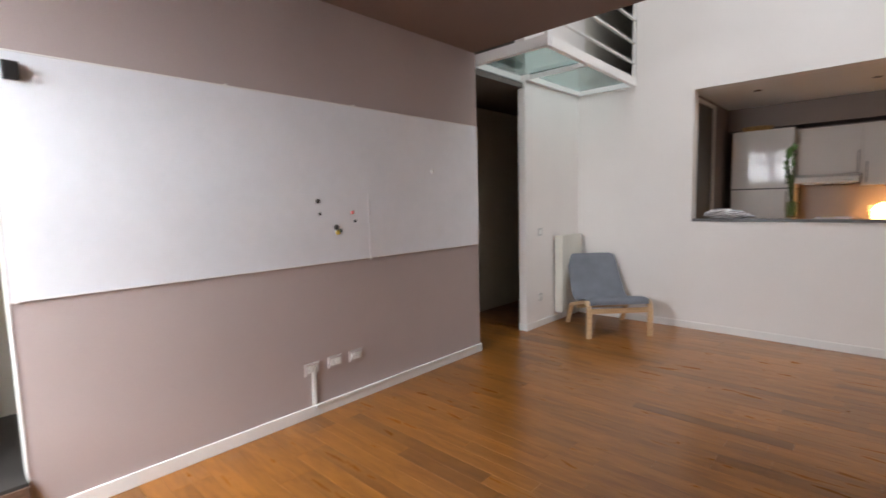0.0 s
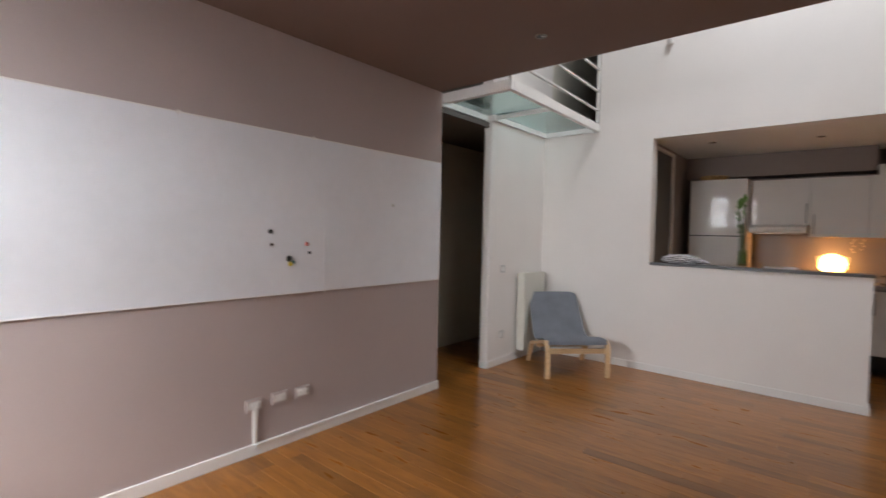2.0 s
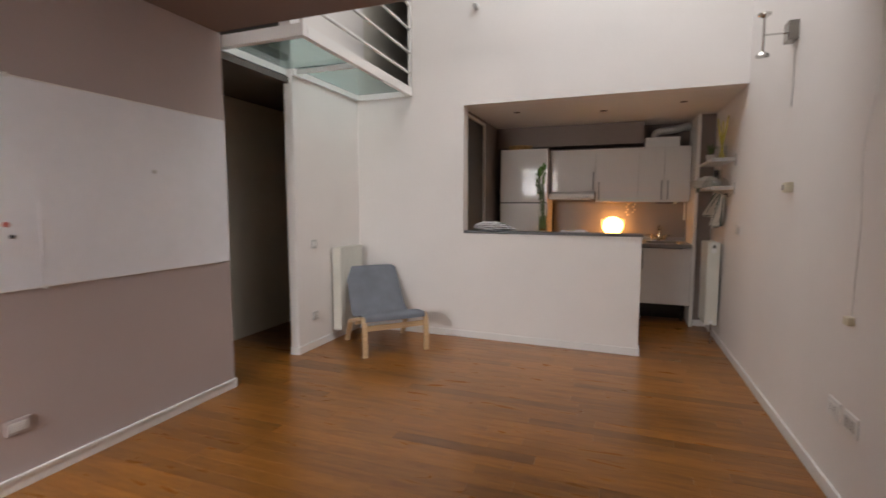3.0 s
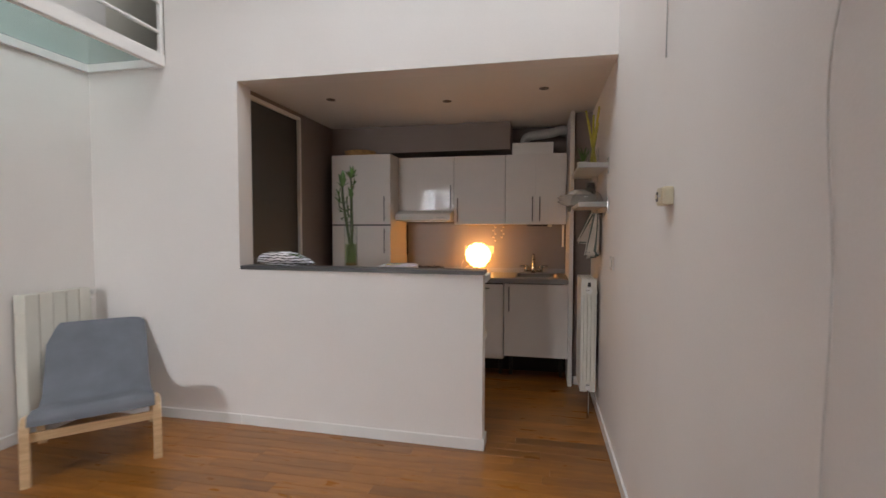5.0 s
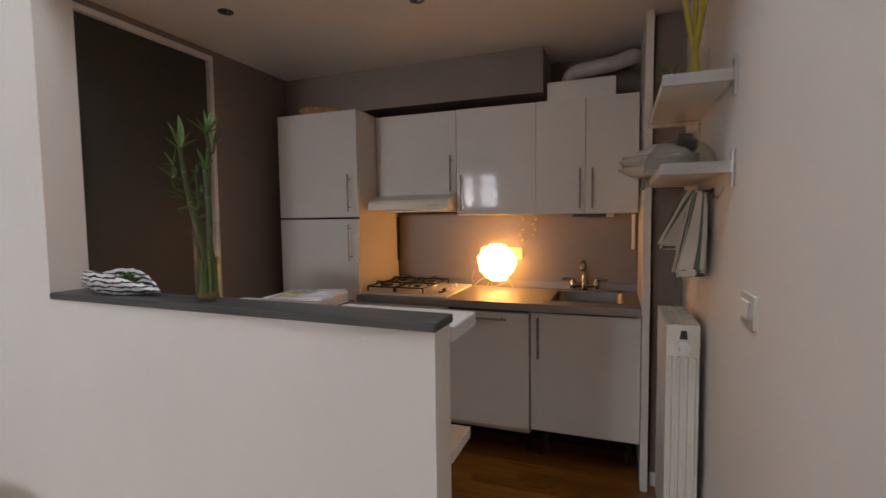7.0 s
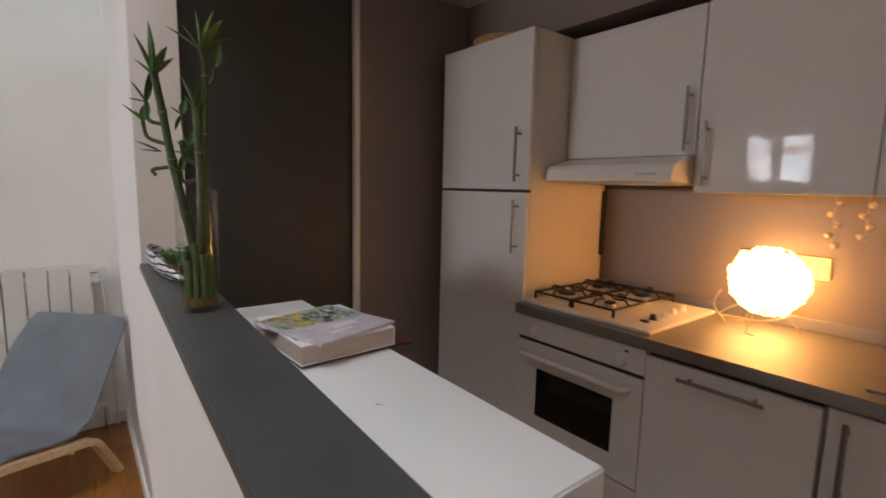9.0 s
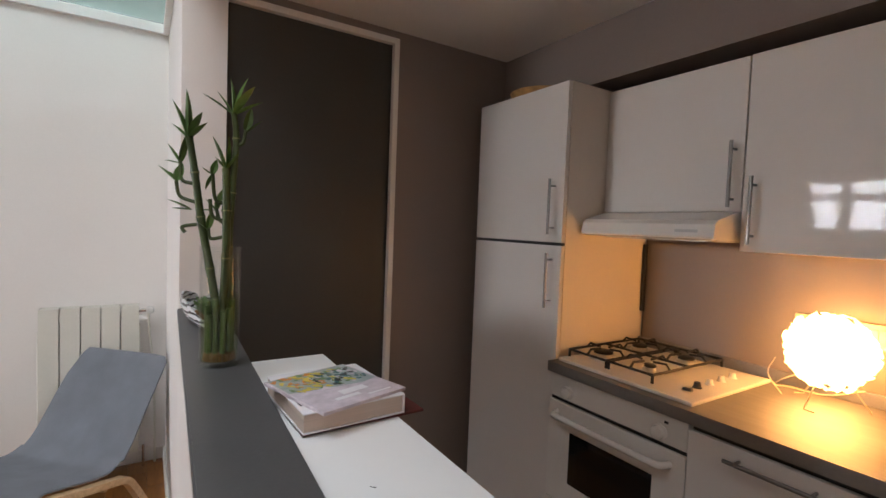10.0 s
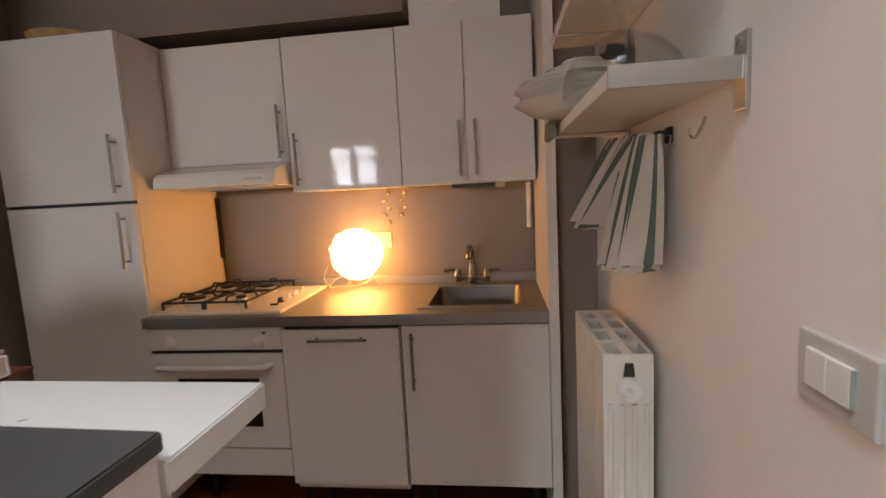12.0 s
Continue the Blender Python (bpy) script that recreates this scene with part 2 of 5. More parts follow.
def zebra():
    """Glazed ceramic with wavy black and white stripes."""
    m = mat("zebra_glaze", (0.75, 0.75, 0.76), 0.25, vary=0.03)
    n, l = m.node_tree.nodes, m.node_tree.links
    co = n.new("ShaderNodeTexCoord")
    wv = n.new("ShaderNodeTexWave")
    wv.bands_direction = "Z"
    wv.inputs["Scale"].default_value, wv.inputs["Distortion"].default_value = 17, 5
    wv.inputs["Detail Scale"].default_value = 2.2
    cr = n.new("ShaderNodeValToRGB")
    cr.color_ramp.elements[0].position, cr.color_ramp.elements[0].color = 0.26, (0.05, 0.048, 0.052, 1)
    cr.color_ramp.elements[1].position, cr.color_ramp.elements[1].color = 0.40, (0.78, 0.78, 0.80, 1)
    l.new(co.outputs["Object"], wv.inputs["Vector"])
    l.new(wv.outputs["Fac"], cr.inputs["Fac"])
    l.new(cr.outputs[0], n["Principled BSDF"].inputs["Base Color"])
    return m


ZEBRA = zebra()
NAPKIN = mat("crumpled_grey_green_cotton", (0.20, 0.22, 0.19), 0.95, vary=0.2, scale=40, fine=300, bump=0.5, spec=0.1)
BEAD = mat("amber_glass_bead", (0.72, 0.60, 0.42), 0.06, vary=0.1, coat=1.0)


# ---------------------------------------------------------------- building helpers
BOXY = set()


def boxes(*specs, bevel=0.0, seg=2):
    """One bmesh of boxes (x0, x1, y0, y1, z0, z1)."""
    bm = bmesh.new()
    for x0, x1, y0, y1, z0, z1 in specs:
        m = Matrix.LocRotScale(((x0 + x1) / 2, (y0 + y1) / 2, (z0 + z1) / 2), None, (x1 - x0, y1 - y0, z1 - z0))
        bmesh.ops.create_cube(bm, size=1.0, matrix=m)
    if bevel:
        bmesh.ops.bevel(bm, geom=bm.edges[:], offset=bevel, segments=seg, affect="EDGES", profile=0.6)
    BOXY.add(id(bm))
    return bm


def cyl(p, q, r, r2=None, n=20, bm=None, caps=True):
    """A cylinder or cone from p to q."""
    bm = bm or bmesh.new()
    p, q = Vector(p), Vector(q)
    d = q - p
    m = Matrix.Translation((p + q) / 2) @ d.to_track_quat("Z", "Y").to_matrix().to_4x4()
    bmesh.ops.create_cone(bm, cap_ends=caps, segments=n, radius1=r, radius2=r if r2 is None else r2, depth=d.length, matrix=m)
    return bm


def tube(points, r, n=10, bm=None, closed=False):
    """A round tube along points; r is one radius or one per point."""
    bm = bm or bmesh.new()
    pts = [Vector(p) for p in points]
    rad = r if isinstance(r, (list, tuple)) else [r] * len(pts)
    rings, side = [], None
    for i, p in enumerate(pts):
        a = pts[i - 1] if i or closed else p
        b = pts[(i + 1) % len(pts)] if i + 1 < len(pts) or closed else p
        d = (b - a).normalized()
        if side is None:
            side = d.orthogonal().normalized()
        side = (side - d * side.dot(d)).normalized()
        up = d.cross(side)
        rings.append([bm.verts.new(p + rad[i] * (math.cos(k * math.tau / n) * side + math.sin(k * math.tau / n) * up)) for k in range(n)])
    for i in range(len(rings) - (0 if closed else 1)):
        a, b = rings[i], rings[(i + 1) % len(rings)]
        for k in range(n):
            bm.faces.new((a[k], a[(k + 1) % n], b[(k + 1) % n], b[k]))
    if not closed:
        bm.faces.new(rings[0][::-1])
        bm.faces.new(rings[-1])
    return bm


def spline(points, n):
    """Catmull-Rom through 2D or 3D points."""
    p = [Vector(q) for q in points]
    p = [2 * p[0] - p[1]] + p + [2 * p[-1] - p[-2]]
    out = []
    for i in range(1, len(p) - 2):
        for k in range(n):
            t = k / n
            a, b, c, d = p[i - 1], p[i], p[i + 1], p[i + 2]
            out.append(0.5 * (2 * b + (c - a) * t + (2 * a - 5 * b + 4 * c - d) * t * t + (3 * b - a - 3 * c + d) * t ** 3))
    out.append(p[-2])
    return out


def lathe(profile, n=32, at=(0, 0, 0), bm=None):
    """A solid of revolution about the vertical through at, from (radius, height) pairs."""
    bm = bm or bmesh.new()
    rings = []
    for r, h in profile:
        if r < 1e-6:
            rings.append([bm.verts.new((at[0], at[1], at[2] + h))])
        else:
            rings.append([bm.verts.new((at[0] + r * math.cos(k * math.tau / n), at[1] + r * math.sin(k * math.tau / n), at[2] + h)) for k in range(n)])
    for a, b in zip(rings, rings[1:]):
        for k in range(n):
            va, vb = [a[k % len(a)], a[(k + 1) % n % len(a)]], [b[(k + 1) % n % len(b)], b[k % len(b)]]
            f = list(dict.fromkeys(va + vb))
            if len(f) > 2:
                bm.faces.new(f)
    return bm


def prism(outline, axis, a, b, bevel=0.0, bm=None):
    """An outline of 2D points drawn out along axis from a to b; the other two axes in their order."""
    bm = bm or bmesh.new()
    put = {"x": lambda u, v, w: (w, u, v), "y": lambda u, v, w: (u, w, v), "z": lambda u, v, w: (u, v, w)}[axis]
    lo = [bm.verts.new(put(u, v, a)) for u, v in outline]
    hi = [bm.verts.new(put(u, v, b)) for u, v in outline]
    bm.faces.new(lo[::-1])
    bm.faces.new(hi)
    for i in range(len(lo)):
        j = (i + 1) % len(lo)
        bm.faces.new((lo[i], lo[j], hi[j], hi[i]))
    bmesh.ops.recalc_face_normals(bm, faces=bm.faces[:])
    if bevel:
        bmesh.ops.bevel(bm, geom=bm.edges[:], offset=bevel, segments=2, affect="EDGES")
    return bm


def smooth_mesh(me, angle=40):
    me.polygons.foreach_set("use_smooth", [True] * len(me.polygons))
    me.set_sharp_from_angle(angle=radians(angle))


def to_mesh(name, bm, material, smooth=True):
    me = bpy.data.meshes.new(name)
    flat = id(bm) in BOXY
    BOXY.discard(id(bm))
    bmesh.ops.recalc_face_normals(bm, faces=bm.faces[:])
    bm.to_mesh(me)
    bm.free()
    me.materials.append(material)
    if smooth and not flat:
        smooth_mesh(me)
    return me


def world_of(ob):
    m = ob.matrix_basis.copy()
    if ob.parent:
        m = world_of(ob.parent) @ ob.matrix_parent_inverse @ m
    return m


def thing(name, at, label, category, group="", kind="", turn=0):
    """An Empty at the base of a thing, to which its parts belong."""
    e = new(name)
    e.empty_display_size = 0.1
    e.matrix_basis = pose(*at, 0, 0, turn)
    return tagged(e, label, category, group, kind)


def part(name, bm, material, parent, label="", local=False, smooth=True):
    """One mesh under a thing or a part; its mesh is in world metres, or in its thing's own with local."""
    ob = new(name, to_mesh(name, bm, material, smooth))
    ob.parent = parent
    if not local:
        ob.matrix_parent_inverse = world_of(parent).inverted()
    elif parent.type == "MESH":
        ob.matrix_parent_inverse = Matrix()
    return tagged(ob, label)


def solid(name, bm, material, label="", category="", kind="structure", group="", smooth=True):
    """A top-level mesh."""
    return tagged(new(name, to_mesh(name, bm, material, smooth)), label, category, group, kind)


# ---------------------------------------------------------------- the large structure
XW, XE = -1.20, 2.478          # whiteboard partition, east wall
YN, YK = 4.974, 6.885             # wall between room and kitchen, kitchen back wall
PIER = -1.225
SLAB, SLAB_EDGE = 2.597, 3.03
KCEIL, TOP = 2.385, 4.9
WX0, WX1, WZ0, WZ1 = WIN_LOW
SX0, SX1, SY0, SY1 = SKYLIGHT

solid("floor", boxes((-2.3, 2.6, WIN_Y - 0.2, 7.2, -0.14, -0.014)), FLOORGAP, "dark subfloor under the oak parquet", "floor")
solid("wall_west", boxes((XW - 0.09, XW, -0.01, 3.055, 0.0, SLAB)), TAUPE, "taupe painted partition behind the whiteboard", "wall")
solid("wall_pier", boxes((PIER - 0.088, PIER, 3.862, YN, 0.0, 2.50)), WHITE, "white plastered wall pier beside the dark doorway", "wall")
solid("wall_upper_west", boxes((PIER - 0.12, PIER, WIN_Y, SLAB_EDGE, 2.86, TOP), (PIER - 0.12, PIER, SLAB_EDGE, 3.862, 4.55, TOP), (PIER - 0.12, PIER, 3.862, YN + 0.155, 2.50, TOP)),
      WHITE, "white upper wall above the glass walkway", "wall")
solid("wall_north", boxes((PIER - 0.12, 0.0, YN, YN + 0.155, 0.0, 2.53), (-0.567, 0.0, YN, YN + 0.155, 2.53, TOP),
                          (0.0, XE, YN, YN + 0.155, KCEIL, TOP), (PIER, -0.567, YN, YN + 0.155, 4.55, TOP)),
      WHITE, "white plastered wall with a wide opening over the half wall", "wall")
# the half wall runs a little askew
HALF = [(-0.10, 4.977), (1.704, 4.926), (1.704, 5.048), (0.0005, 5.128), (-0.10, 5.12)]
solid("wall_half", prism(HALF, "z", 0.0, 1.094), WHITE, "white plastered half wall under the dark bar top", "wall", smooth=False)
solid("wall_east", boxes((XE, XE + 0.12, WIN_Y - 0.2, YK + 0.12, 0.0, TOP)), WHITE, "long white plastered side wall", "wall")
solid("wall_kitchen_north", boxes((-0.16, XE, YK, YK + 0.12, 0.0, KCEIL + 0.1)), TAUPE_SHADE, "taupe painted kitchen back wall", "wall")
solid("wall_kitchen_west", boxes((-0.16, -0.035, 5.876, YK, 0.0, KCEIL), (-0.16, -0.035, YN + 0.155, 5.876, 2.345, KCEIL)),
      TAUPE_SHADE, "taupe painted kitchen side wall", "wall")
solid("wall_pillar", boxes((2.338, XE - 0.001, 6.34, YK - 0.001, 0.0, KCEIL)), TAUPE_SHADE, "taupe pillar beside the kitchen units", "wall")
solid("beam", boxes((-0.034, 1.76, 6.54, YK - 0.001, 2.125, KCEIL - 0.001)), TAUPE_SHADE, "taupe boxed beam above the wall cabinets", "beam")
solid("ceiling_kitchen", boxes((-0.16, XE, YN + 0.155, YK + 0.12, KCEIL, KCEIL + 0.1)), CEIL_WHITE, "white kitchen ceiling with recessed spotlights", "ceiling")
solid("ceiling_mezzanine", boxes((PIER - 0.12, XE, WIN_Y, SLAB_EDGE, SLAB, 2.86)), SLABBROWN, "dark taupe underside of the mezzanine floor", "ceiling")
solid("ceiling_stairwell", boxes((-2.3, PIER - 0.12, WIN_Y, 0.9, 2.75, 2.86)), CEIL_WHITE, "pale ceiling of the stair alcove", "ceiling")
solid("ceiling_top", boxes((PIER - 0.2, SX0, WIN_Y - 0.2, 5.155, TOP, TOP + 0.3), (SX1, XE + 0.12, WIN_Y - 0.2, 5.155, TOP, TOP + 0.3),
                           (SX0, SX1, WIN_Y - 0.2, SY0, TOP, TOP + 0.3), (SX0, SX1, SY1, 5.155, TOP, TOP + 0.3)), CEIL_WHITE, "white high ceiling with a roof light opening", "ceiling")

# south wall with the window openings
solid("wall_south", boxes(
    (-2.3, WX0, WIN_Y - 0.2, WIN_Y, 0.0, 2.86), (WX1, XE, WIN_Y - 0.2, WIN_Y, 0.0, 2.86),
    (WX0, WX1, WIN_Y - 0.2, WIN_Y, 0.0, WZ0), (WX0, WX1, WIN_Y - 0.2, WIN_Y, WZ1, 2.86),
    (-2.3, XE, WIN_Y - 0.2, WIN_Y, 2.86, TOP)),
    WHITE, "white wall with a tall window", "wall")

# stair alcove west of the partition
# unseen wall, added to block the window's light from the alcove
solid("wall_light_block", boxes((XW - 0.09, XW, WIN_Y, -0.62, 0.0, SLAB)), WHITE, "unseen white wall added to keep window light off the alcove", "wall")
solid("wall_alcove", boxes((-2.27, -2.15, WIN_Y, 0.9, 0.0, 2.75), (-2.15, XW - 0.09, 0.78, 0.9, 0.0, 2.75)), CREAM, "cream wall of the stair alcove", "wall")
step = solid("step_platform", boxes((-2.15, -1.18, WIN_Y, -0.012, 0.0, 0.205), bevel=0.004), STEPDARK, "dark raised stone step in the alcove", "step", kind="")
solid("step_platform_inner", boxes((-2.15, XW - 0.091, -0.012, 0.78, 0.0, 0.205)), STEPDARK, "dark raised step behind the partition", "step")
part("riser", boxes((-1.178, -1.166, WIN_Y, -0.014, 0.0, 0.19), bevel=0.002), STEPWOOD, step, "dark brown wooden riser")

# hall behind the doorway, and the passage over the kitchen
solid("wall_hall", boxes((-2.27, -2.15, 0.9, 6.2, 0.0, 2.45), (-2.15, PIER - 0.12, 6.1, 6.2, 0.0, 2.45)),
      CREAM, "cream plaster wall of the unlit hall", "wall")
# from here the back rooms get dark plaster in place of shade
solid("wall_hall_east", boxes((PIER - 0.12, -0.12, 6.1, 6.2, 0.0, 2.45), (PIER - 0.12, PIER - 0.02, 5.155, 6.1, 0.0, 2.45)), SHADEDARK, "hall plaster wall, coloured dark for shade", "wall")
solid("ceiling_hall", boxes((-2.9, PIER - 0.121, 0.9, 6.2, 2.45, 2.5), (PIER - 0.121, PIER - 0.03, 3.055, 3.862, 2.45, 2.499)), SHADEDARK, "dropped ceiling of the hall, coloured dark for shade", "ceiling")
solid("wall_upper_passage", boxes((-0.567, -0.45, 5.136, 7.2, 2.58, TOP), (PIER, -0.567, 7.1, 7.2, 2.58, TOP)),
      SHADEDARK, "upper passage wall, coloured dark for shade", "wall")
solid("wall_upper_passage_west", boxes((PIER - 0.12, PIER - 0.03, 5.136, 7.2, 2.58, TOP)), CREAM, "cream side wall of the upper passage", "wall")
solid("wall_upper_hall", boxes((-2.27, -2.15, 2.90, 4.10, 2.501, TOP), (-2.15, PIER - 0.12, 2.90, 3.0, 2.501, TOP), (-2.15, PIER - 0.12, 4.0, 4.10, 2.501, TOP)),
      SHADEDARK, "upper hall wall beside the walkway, coloured dark for shade", "wall")
solid("ceiling_upper_hall", boxes((-2.27, PIER - 0.201, 2.90, 4.10, TOP, TOP + 0.1)), SHADEDARK, "upper hall ceiling, coloured dark for shade", "ceiling")
solid("ceiling_upper_passage", boxes((PIER - 0.12, -0.45, 5.155, 7.2, 4.55, 4.65)), SHADEDARK, "upper passage ceiling, coloured dark for shade", "ceiling")
solid("floor_upper_passage", boxes((PIER - 0.03, -0.568, 5.157, 7.1, 2.532, 2.60)), STEPDARK, "dark floor of the upper passage", "floor")


def skirting(name, x0, x1, y0, y1, label="white painted skirting board"):
    return solid(name, boxes((x0, x1, y0, y1, 0.0, 0.072), bevel=0.004), TRIM, label, "baseboard")


skirting("baseboard", XW, XW + 0.014, 0.0, 3.055)
skirting("baseboard", XW - 0.104, XW + 0.014, 3.055, 3.069)
skirting("baseboard", PIER, PIER + 0.013, 3.862, YN - 0.001)
skirting("baseboard", PIER - 0.088, PIER + 0.013, 3.849, 3.862)
skirting("baseboard", PIER + 0.013, 0.0, YN - 0.013, YN)
solid("baseboard", prism([(0.0, 4.963), (1.717, 4.912), (1.717, 4.9255), (0.0, 4.9755)], "z", 0.0, 0.072, bevel=0.003), TRIM, "white painted skirting board", "baseboard")
skirting("baseboard", 1.7045, 1.717, 4.926, 5.048)
skirting("baseboard", XE - 0.013, XE, WIN_Y, 6.34)
skirting("baseboard", 2.338, XE - 0.013, 6.327, 6.34)
solid("trim", boxes((XW - 0.10, XW + 0.004, -0.0165, -0.0102, 0.0, SLAB), bevel=0.001), TRIM, "white corner bead at the end of the partition", "trim")


def window(name, x0, x1, z0, z1, cols, bars):
    w = thing(name, ((x0 + x1) / 2, WIN_Y - 0.07, z0), "white painted timber window with small panes", "window", kind="structure")
    y0, y1 = WIN_Y - 0.10, WIN_Y - 0.04
    part("window_frame", boxes((x0, x0 + 0.06, y0, y1, z0, z1), (x1 - 0.06, x1, y0, y1, z0, z1), (x0 + 0.06, x1 - 0.06, y0, y1, z0, z0 + 0.07),
                               (x0 + 0.06, x1 - 0.06, y0, y1, z1 - 0.06, z1), bevel=0.004), TRIM, w)
    for i in range(1, cols):
        x = x0 + (x1 - x0) * i / cols
        part("mullion", boxes((x - 0.07, x + 0.07, y0 + 0.002, y1 + 0.01, z0 + 0.07, z1 - 0.06), bevel=0.004), TRIM, w)
    for z in bars:
        part("glazing_bar", boxes((x0 + 0.06, x1 - 0.06, y0 + 0.012, y1 - 0.012, z - 0.05, z + 0.05), bevel=0.003), TRIM, w)
    part("window_sill", boxes((x0 - 0.05, x1 + 0.05, WIN_Y - 0.03, WIN_Y + 0.06, z0 - 0.03, z0 - 0.001), bevel=0.004), TRIM, w)
    return w


window("window_1", WX0, WX1, WZ0, WZ1, 2, (0.85, 1.50, 2.17))
w2 = thing("window_2", (1.3, 3.525, TOP + 0.14), "white framed roof light in the high ceiling", "window", kind="structure")
part("window_frame", boxes((SX0, SX0 + 0.06, SY0, SY1, TOP + 0.05, TOP + 0.12), (SX1 - 0.06, SX1, SY0, SY1, TOP + 0.05, TOP + 0.12),
                           (SX0 + 0.06, SX1 - 0.06, SY0, SY0 + 0.06, TOP + 0.05, TOP + 0.12), (SX0 + 0.06, SX1 - 0.06, SY1 - 0.06, SY1, TOP + 0.05, TOP + 0.12)), TRIM, w2)
for mx in (0.95, 1.65):
    part("mullion", boxes((mx - 0.025, mx + 0.025, SY0 + 0.06, SY1 - 0.06, TOP + 0.055, TOP + 0.115)), TRIM, w2)

# dark sliding door in the kitchen side wall
door = thing("door_1", (-0.03, 5.52, 0), "matt dark sliding door in a pale frame", "door", kind="structure")
part("door_panel", boxes((-0.065, -0.042, 5.136, 5.852, 0.0, 2.318), bevel=0.002), DARKPANEL, door)
part("door_frame", boxes((-0.07, -0.014, 5.850, 5.876, 0.0, 2.345), (-0.07, -0.014, 5.137, 5.850, 2.318, 2.345), bevel=0.002), SATINW, door, "pale door frame")


def spotlight(x, y, z, label="small recessed ceiling spotlight with a metal ring"):
    s = thing("recessed_spotlight", (x, y, z), label, "spotlight", "recessed spotlights")
    part("ring", lathe([(0.028, 0.0), (0.028, -0.003), (0.034, -0.003), (0.036, 0.0), (0.028, 0.0)], 28, (x, y, z)), TAPCHROME, s)
    part("bulb", lathe([(0.0, -0.002), (0.020, -0.003), (0.027, -0.0005), (0.0, -0.0004)], 20, (x, y, z)), BLACK, s, "dark recess")
    part("lamp_face", lathe([(0.0, -0.004), (0.010, -0.004), (0.011, -0.0022), (0.0, -0.0022)], 16, (x + 0.010, y + 0.004, z)), CHROME, s, "small bright lamp face")
    return s


for sx, sy in ((0.432, 5.53), (1.313, 5.755), (2.062, 5.562)):
    spotlight(sx, sy, KCEIL)
spotlight(0.037, 2.53, SLAB, "small spotlight recessed in the brown ceiling")

# ---------------------------------------------------------------- glass walkway over the doorway
DZ = 2.516
deck = thing("glass_walkway", (-0.93, 4.05, DZ), "white steel walkway with frosted green glass floor panels and rails", "walkway")
DX = -0.522                    # the open side runs a little askew
part("front_beam", boxes((PIER - 0.085, DX, 3.09, 3.14, DZ, DZ + 0.085), bevel=0.003), TRIM, deck)
part("side_beam", prism([(DX - 0.045, 3.14), (DX, 3.14), (-0.562, YN - 0.001), (-0.607, YN - 0.001)], "z", DZ, DZ + 0.085, bevel=0.003), TRIM, deck)
part("wall_beam", boxes((PIER - 0.085, PIER - 0.05, 3.14, 3.860, DZ, DZ + 0.06), (PIER + 0.001, PIER + 0.03, 3.863, YN - 0.001, DZ, DZ + 0.05), bevel=0.002), TRIM, deck)
part("end_beam", boxes((PIER + 0.03, -0.607, YN - 0.03, YN - 0.001, DZ, DZ + 0.06), bevel=0.002), TRIM, deck)
part("cross_beam", boxes((PIER - 0.05, DX - 0.065, 3.885, 3.91, DZ + 0.01, DZ + 0.05), bevel=0.002), TRIM, deck)
part("glass_panel", prism([(PIER - 0.055, 3.135), (DX - 0.045, 3.135), (DX - 0.062, 3.893), (PIER - 0.055, 3.860)], "z", DZ + 0.055, DZ + 0.075), DECKGLASS, deck, "frosted green glass panel", smooth=False)
part("glass_panel", prism([(PIER + 0.025, 3.897), (DX - 0.062, 3.897), (-0.606, YN - 0.028), (PIER + 0.025, YN - 0.028)], "z", DZ + 0.055, DZ + 0.075), DECKGLASS, deck, "frosted green glass panel", smooth=False)
for ob in deck.children:
    if ob.name.startswith("glass_panel"):
        ob.visible_shadow = False
for rx, ry in ((DX - 0.022, 3.115), (-0.584, YN - 0.02)):
    part("post", boxes((rx - 0.014, rx + 0.014, ry - 0.014, ry + 0.014, DZ + 0.086, 3.62), bevel=0.003), TRIM, deck)
for rz in (2.75, 2.955, 3.19, 3.425, 3.62):
    part("rail", tube([(DX - 0.022, 3.115, rz), (-0.584, YN - 0.02, rz)], 0.013, 12), TRIM, deck)


# ---------------------------------------------------------------- whiteboard wall
board = thing("whiteboard", (XW, 1.52, 0.972), "large white enamel wall board with thin edge strips", "whiteboard")
part("panel", boxes((XW + 0.001, XW + 0.007, -0.006, 3.052, 0.975, 1.982)), BOARD, board)
part("edge_strip", boxes((XW + 0.001, XW + 0.011, -0.006, 3.052, 1.982, 1.988)), TRIM, board)
part("seam", prism([(1.8450, 0.976), (1.8500, 0.976), (1.8490, 1.20), (1.8480, 1.40), (1.8460, 1.20)], "x", XW + 0.0068, XW + 0.0095), BOARD, board, "lifted seam between two sheets", smooth=False)
for cy, cz in ((0.922, 1.985), (1.848, 0.972), (0.012, 0.975), (1.75, 1.985)):
    part("clip", boxes((XW + 0.006, XW + 0.016, cy - 0.008, cy + 0.008, cz - 0.012, cz + 0.010), bevel=0.003), TRIM, board, "small white edge clip")
part("edge_strip", boxes((XW + 0.001, XW + 0.011, -0.006, 3.052, 0.969, 0.975)), TRIM, board)


def magnet(y, z, r, material, label):
    return solid("magnet", lathe([(0.0, 0.009), (r * 0.8, 0.009), (r, 0.006), (r, 0.0), (0.0, 0.0)], 18), material, label, "magnet", kind="", group="magnets on the board")


